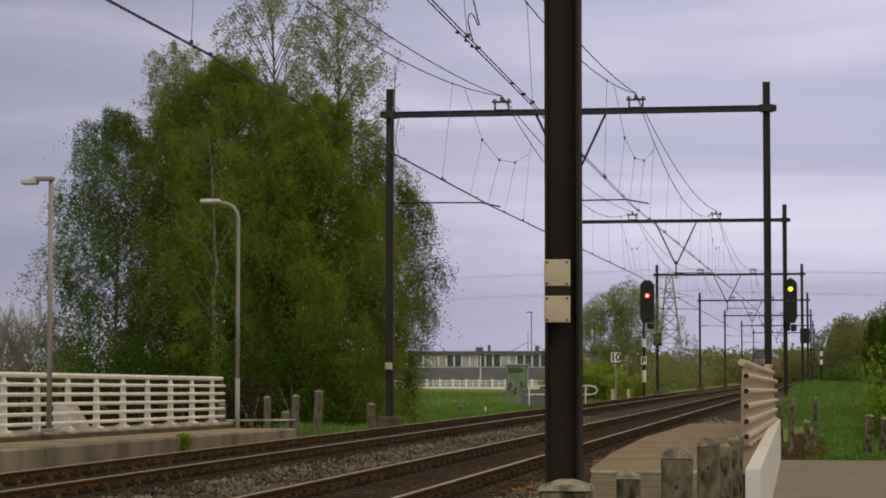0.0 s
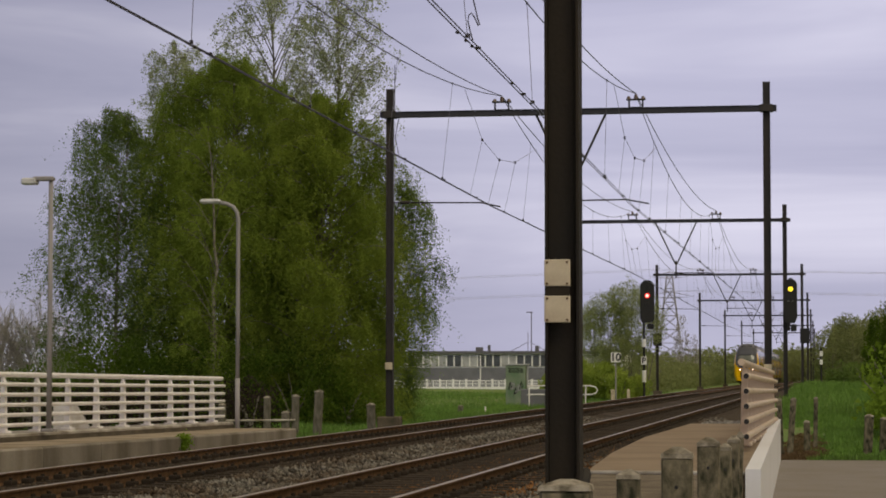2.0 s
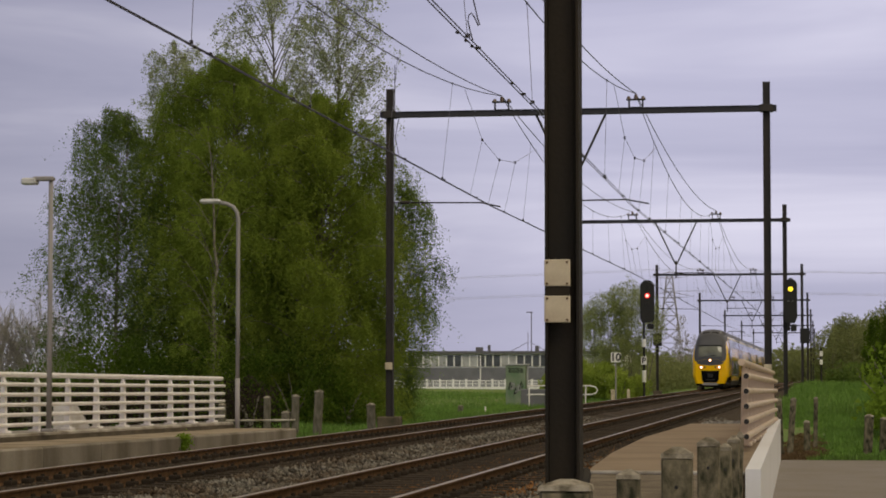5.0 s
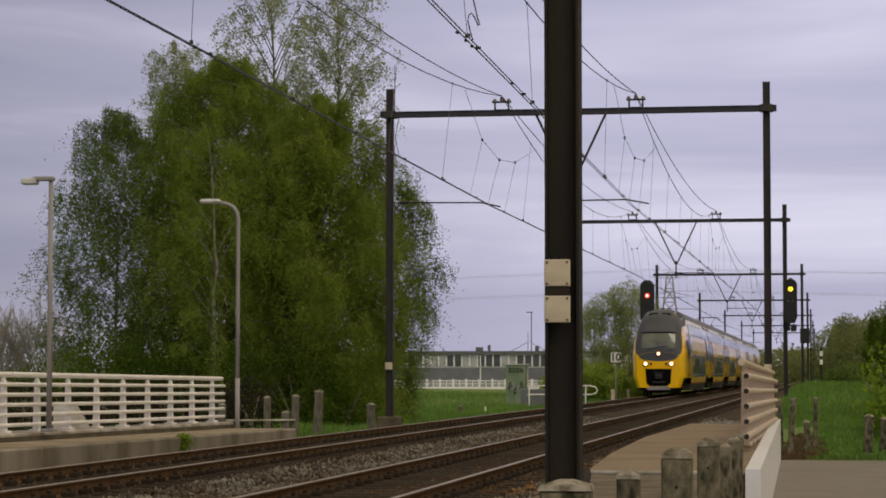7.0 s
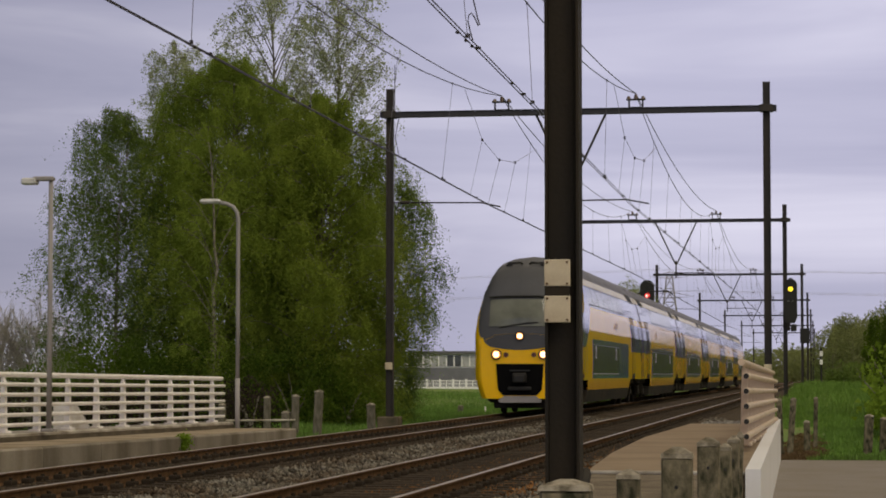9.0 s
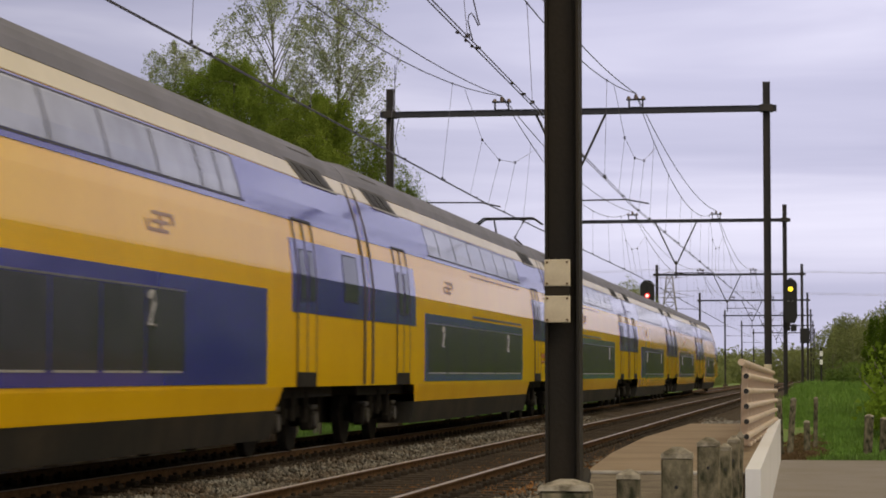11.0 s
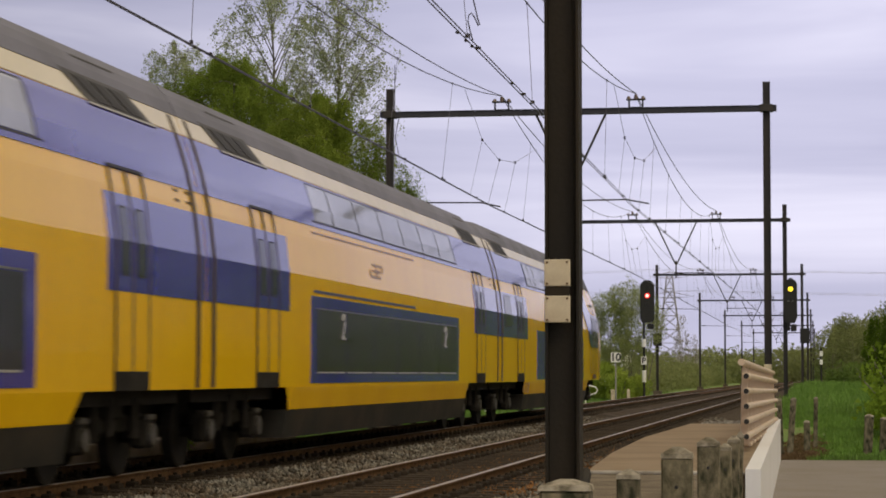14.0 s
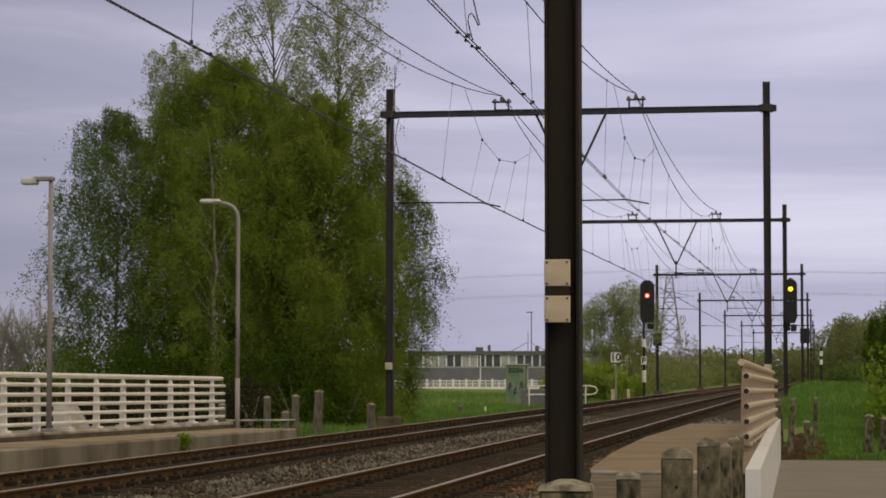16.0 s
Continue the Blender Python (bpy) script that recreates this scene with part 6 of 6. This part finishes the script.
def rusty_stones():
    """Orange-brown stones in the near track, and a weed on the bridge edge."""
    r = np.random.default_rng(62)
    n = 6000
    y = 26 + 22 * r.random(n) ** 1.3
    x = -4.25 + 0.45 * r.normal(size=n)
    p = np.stack([x, y, np.full(n, -0.165)], 1)
    keep = abs(x - XR - GAUGE) > 0.1
    co = leaves(p[keep], 0.030, r)
    tagged(new("rusty_ballast", fast_mesh("rusty_ballast", co, 3, M["rust_stone"])), "orange-brown rusty stones beside the near rail", "ballast", kind="stuff")
    w = thing("weed", "small green weed on the concrete bridge edge", "weed", at=(-11.2, 40.6, 0.0))
    q = r.normal(size=(260, 3)) * np.array([0.06, 0.08, 0.08]) + np.array([0, 0, -0.02])
    ob = new("leaf_tuft", fast_mesh("leaf_tuft", leaves(q, 0.035, r), 3, M["leaf_bush"]))
    ob.parent = w
    tagged(ob, kind="stuff")


M["rust_stone"] = mat("rust_stone", (0.26, 0.12, 0.04), 0.9, var=0.4, scale=2, fine=30, rand=0.4, island=True)
rusty_stones()


def end_gravel():
    """Pale gravel heaped at the walkway's far end."""
    r = np.random.default_rng(63)
    n = 3500
    x = -2.9 + 1.85 * r.random(n)
    y = 47.35 + 6.0 * r.random(n)
    bm = bmesh.new()
    prism(bm, [(-3.3, -0.6), (-1.0, -0.6), (-1.0, 0.10), (-2.6, 0.08)], BRIDGE_END + 0.01, 53.6)
    bed = part("gravel_heap", bm, M["gravel"])
    tagged(bed, "pale grey gravel heap at the walkway's end", "gravel")
    z = np.interp(x, [-3.3, -2.6, -1.0], [-0.5, 0.09, 0.11]) + 0.02 * r.random(n)
    ob = new("loose_stones", fast_mesh("loose_stones", leaves(np.stack([x, y, z], 1), 0.045, r), 3, M["gravel"]))
    tagged(ob, "loose pale gravel stones on the heap", "gravel", kind="stuff")


end_gravel()
# ------------------------------------------------------------------ distance
def far_building():
    b = thing("office_building", "long low grey building with a white window band", "building", at=(0, 262.0, -0.6))
    x0, x1 = -66.0, -22.0
    bm = bmesh.new()
    prism(bm, [(x0, 0), (x1, 0), (x1, 2.55), (x0, 2.55)], 0, 12)
    part("wall", bm, M["slate"], b, "grey panelled wall")
    bm = bmesh.new()
    prism(bm, [(x0 - 0.2, 4.13), (x1 + 0.2, 4.13), (x1 + 0.2, 4.43), (x0 - 0.2, 4.43)], -0.3, 12.2)
    part("roof", bm, M["slate_dark"], b, "dark grey flat roof edge")
    bm = bmesh.new()
    prism(bm, [(x0, 2.551), (x1, 2.551), (x1, 4.129), (x0, 4.129)], 0.15, 12)
    part("window_wall", bm, M["facade_white"], b, "white window band")
    r = np.random.default_rng(3)
    dark = (-41.1, -40.3, -38.3, -37.4, -36.6, -33.5, -32.8, -31.9, -30.8)
    for k in range(48):
        x = x0 + 0.6 + 0.885 * k
        bm = bmesh.new()
        box(bm, (x, 0.10, 3.33), (0.70, 0.14, 1.25))
        open_blind = any(abs(x - q) < 0.42 for q in dark) or (x < -44 and r.random() < 0.3)
        part("window", bm, M["glass_far"] if open_blind else M["blind"], b)
        bm = bmesh.new()
        box(bm, (x + 0.4425, 0.06, 3.33), (0.13, 0.16, 1.40))
        part("mullion", bm, M["facade_white"], b)
    for i in range(58):
        bm = bmesh.new()
        tall = i % 2 == 0
        box(bm, (x0 + 1 + i * 0.745, -0.08, 0.72 if tall else 0.65), (0.24 if tall else 0.13, 0.14, 1.16 if tall else 0.95))
        part("pier", bm, M["facade_white"], b)
        bm = bmesh.new()
        box(bm, (x0 + 1.372 + i * 0.745, -0.015, 0.72), (0.50, 0.03, 0.62))
        part("panel", bm, M["facade_panel"], b, "pale grey panel between the piers")
        bm = bmesh.new()
        box(bm, (x0 + 1.372 + i * 0.745, -0.05, 0.76), (0.50, 0.03, 0.07))
        part("panel_bar", bm, M["facade_white"], b)
    bm = bmesh.new()
    box(bm, ((x0 + x1) / 2, -0.05, 0.25), (x1 - x0, 0.06, 0.35))
    part("plinth", bm, M["facade_white"], b)
    bm = bmesh.new()
    box(bm, ((x0 + x1) / 2, -0.05, 1.10), (x1 - x0, 0.06, 0.10))
    part("plinth", bm, M["facade_white"], b)
    for xx, w, h in ((-38.6, 0.8, 0.45), (-37.5, 0.25, 0.7), (-32.0, 0.4, 0.6)):
        bm = bmesh.new()
        box(bm, (xx, 3, 4.45 + h / 2), (w, 0.6, h), bevel=0.03)
        part("vent", bm, M["slate_dark"], b)
    bm = bmesh.new()
    cyl(bm, (-38.05, -0.1, 0.6), (-38.05, -0.1, 4.0), 0.07, n=8)
    part("downpipe", bm, M["facade_white"], b)
    bm = bmesh.new()
    cyl(bm, (-32.9, 5, 4.4), (-32.9, 5, 8.9), 0.06, n=6)
    cyl(bm, (-33.3, 5, 4.4), (-33.3, 5, 6.6), 0.04, n=6)
    box(bm, (-33.1, 5, 8.9), (0.7, 0.15, 0.12))
    for c in (-33.2, -29.6):
        for e in (-1, 1):
            tube(bm, [(c + e * 2.2, 5, 4.4), (c + e * 0.1, 5, 5.5)], 0.03, 4)
    part("aerial", bm, M["wire_thin"], b, "thin roof aerial with stays")


M["facade_white"] = mat("facade_white", (0.93, 0.93, 0.95), 0.6, var=0.10, scale=0.6, fine=6)
M["facade_panel"] = mat("facade_panel", (0.40, 0.41, 0.45), 0.6, var=0.25, scale=0.6, fine=6)
M["slate"] = mat("slate", (0.185, 0.190, 0.225), 0.8, var=0.2, scale=1.0, fine=12)
M["slate_dark"] = mat("slate_dark", (0.135, 0.135, 0.155), 0.8, var=0.2, scale=1.0, fine=12)
M["blind"] = mat("blind", (0.50, 0.51, 0.54), 0.5, var=0.35, scale=0.8, fine=5)
M["box_green"] = mat("box_green", (0.135, 0.215, 0.130), 0.7, var=0.35, scale=1.6, fine=20, tint=(0.24, 0.28, 0.22))
far_building()


def switch_box():
    b = thing("relay_hut", "grey-green equipment cabinet with dark scrawled marks", "cabinet", at=(-16.1, 124.2, -0.45))
    bm = bmesh.new()
    box(bm, (0, 0, 1.08), (1.05, 0.9, 2.10), bevel=0.02)
    part("body", bm, M["box_green"], b)
    bm = bmesh.new()
    box(bm, (0.05, 0, 2.16), (1.22, 1.0, 0.09), bevel=0.02)
    part("top", bm, M["facade_panel"], b)
    # loops of a dark scrawl above, a pale worn scrawl below
    r = np.random.default_rng(71)
    for k in range(4):
        x = -0.33 + 0.20 * k
        bm = bmesh.new()
        tube(bm, [(x - 0.07, -0.465, 1.97), (x + 0.08, -0.465, 1.95 + 0.03 * r.normal()), (x - 0.03, -0.465, 1.78), (x + 0.07, -0.465, 1.74), (x + 0.11, -0.465, 1.90)], 0.024, 4)
        part("painted_mark", bm, M["seam"], b, "dark scrawled mark")
    for k in range(7):
        x, z = -0.30 + 0.10 * k, 0.95 + 0.14 * r.normal()
        bm = bmesh.new()
        tube(bm, [(x - 0.09, -0.465, z - 0.20), (x + 0.02, -0.465, z + 0.22), (x + 0.10, -0.465, z - 0.05), (x - 0.02, -0.465, z - 0.12)], 0.030, 4)
        part("painted_mark", bm, M["facade_panel"] if k % 3 else M["seam"], b, "worn pale scrawled mark")
    bm = bmesh.new()
    cyl(bm, (0.62, -0.3, 0.0), (0.62, -0.3, 2.1), 0.05, n=8)
    part("pipe", bm, M["facade_panel"], b)


switch_box()


def tube_rail():
    t = thing("tube_railing", "white bent tube railing beside the far track", "railing", at=(0, 117.5, -0.45))
    bm = bmesh.new()
    tube(bm, [(-14.7, 0, 1.07), (-11.5, 0, 1.07), (-11.25, 0, 1.0), (-11.15, 0, 0.86), (-11.25, 0, 0.70), (-11.5, 0, 0.63), (-14.7, 0, 0.63)], 0.035, 8)
    part("rail", bm, M["rail_white"], t)
    for x in (-14.6, -13.6, -12.6, -11.75):
        bm = bmesh.new()
        cyl(bm, (x, 0.0, 0), (x, 0, 1.07), 0.035, n=8)
        part("post", bm, M["rail_white"], t)


tube_rail()
bm = bmesh.new()
box(bm, (-14.2, 118.5, 0.0), (1.8, 0.7, 0.9), bevel=0.03)
tagged(part("equipment_case", bm, M["slate"]), "low grey equipment case behind the tube railing", "equipment case")
bm = bmesh.new()
cyl(bm, (-14.2, 99.2, -0.6), (-14.2, 99.2, -0.18), 0.04, n=8)
tagged(part("marker_peg", bm, M["sign_white"]), "small white and yellow marker peg in grass", "peg")
for x, y in ((-11.3, 128.0), (-11.6, 131.0), (-11.0, 134.5)):
    bm = bmesh.new()
    box(bm, (x, y, -0.1), (0.16, 0.16, 0.9), bevel=0.02)
    tagged(part("marker_peg", bm, M["plate"]), "short pale marker peg beside the far track", "peg", "pegs")


def pylon(x, y, h):
    p = thing("power_pylon", "grey steel lattice power pylon in the distance", "pylon", at=(x, y, -0.5))
    bm = bmesh.new()
    hs = np.linspace(0, h, 9)
    half = lambda z: 2.4 * (1 - z / h) ** 1.1 + 0.5
    for sx in (-1, 1):
        for sy in (-1, 1):
            tube(bm, [(sx * half(z), sy * half(z), z) for z in hs], 0.09, 4)
    part("leg", bm, M["lamp_grey"], p)
    bm = bmesh.new()
    for a, b in zip(hs, hs[1:]):
        for sy in (-1, 1):
            tube(bm, [(-half(a), sy * half(a), a), (half(b), sy * half(b), b)], 0.045, 4)
            tube(bm, [(half(a), sy * half(a), a), (-half(b), sy * half(b), b)], 0.045, 4)
            tube(bm, [(-half(b), sy * half(b), b), (half(b), sy * half(b), b)], 0.045, 4)
    part("lattice", bm, M["lamp_grey"], p)
    for z, w in ((h * 0.80, 4.5), (h * 0.98, 3.6)):
        bm = bmesh.new()
        for s in (-1, 1):
            tube(bm, [(0, 0, z + 0.9), (s * w, 0, z), (0, 0, z - 0.2)], 0.09, 4)
        part("cross_arm", bm, M["lamp_grey"], p)
    return p


# power lines: distance haze painted as a lilac-grey close to the sky
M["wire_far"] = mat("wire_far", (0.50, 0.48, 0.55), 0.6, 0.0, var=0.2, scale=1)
pylon(-27.0, 421.0, 19.5)
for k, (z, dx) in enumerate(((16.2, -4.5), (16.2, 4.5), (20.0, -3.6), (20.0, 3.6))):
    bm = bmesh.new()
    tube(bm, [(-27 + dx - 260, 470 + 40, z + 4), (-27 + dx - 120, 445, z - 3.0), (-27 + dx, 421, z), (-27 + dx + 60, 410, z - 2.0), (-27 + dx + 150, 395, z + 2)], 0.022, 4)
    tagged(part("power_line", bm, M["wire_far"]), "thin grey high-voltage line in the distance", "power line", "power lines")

motions()
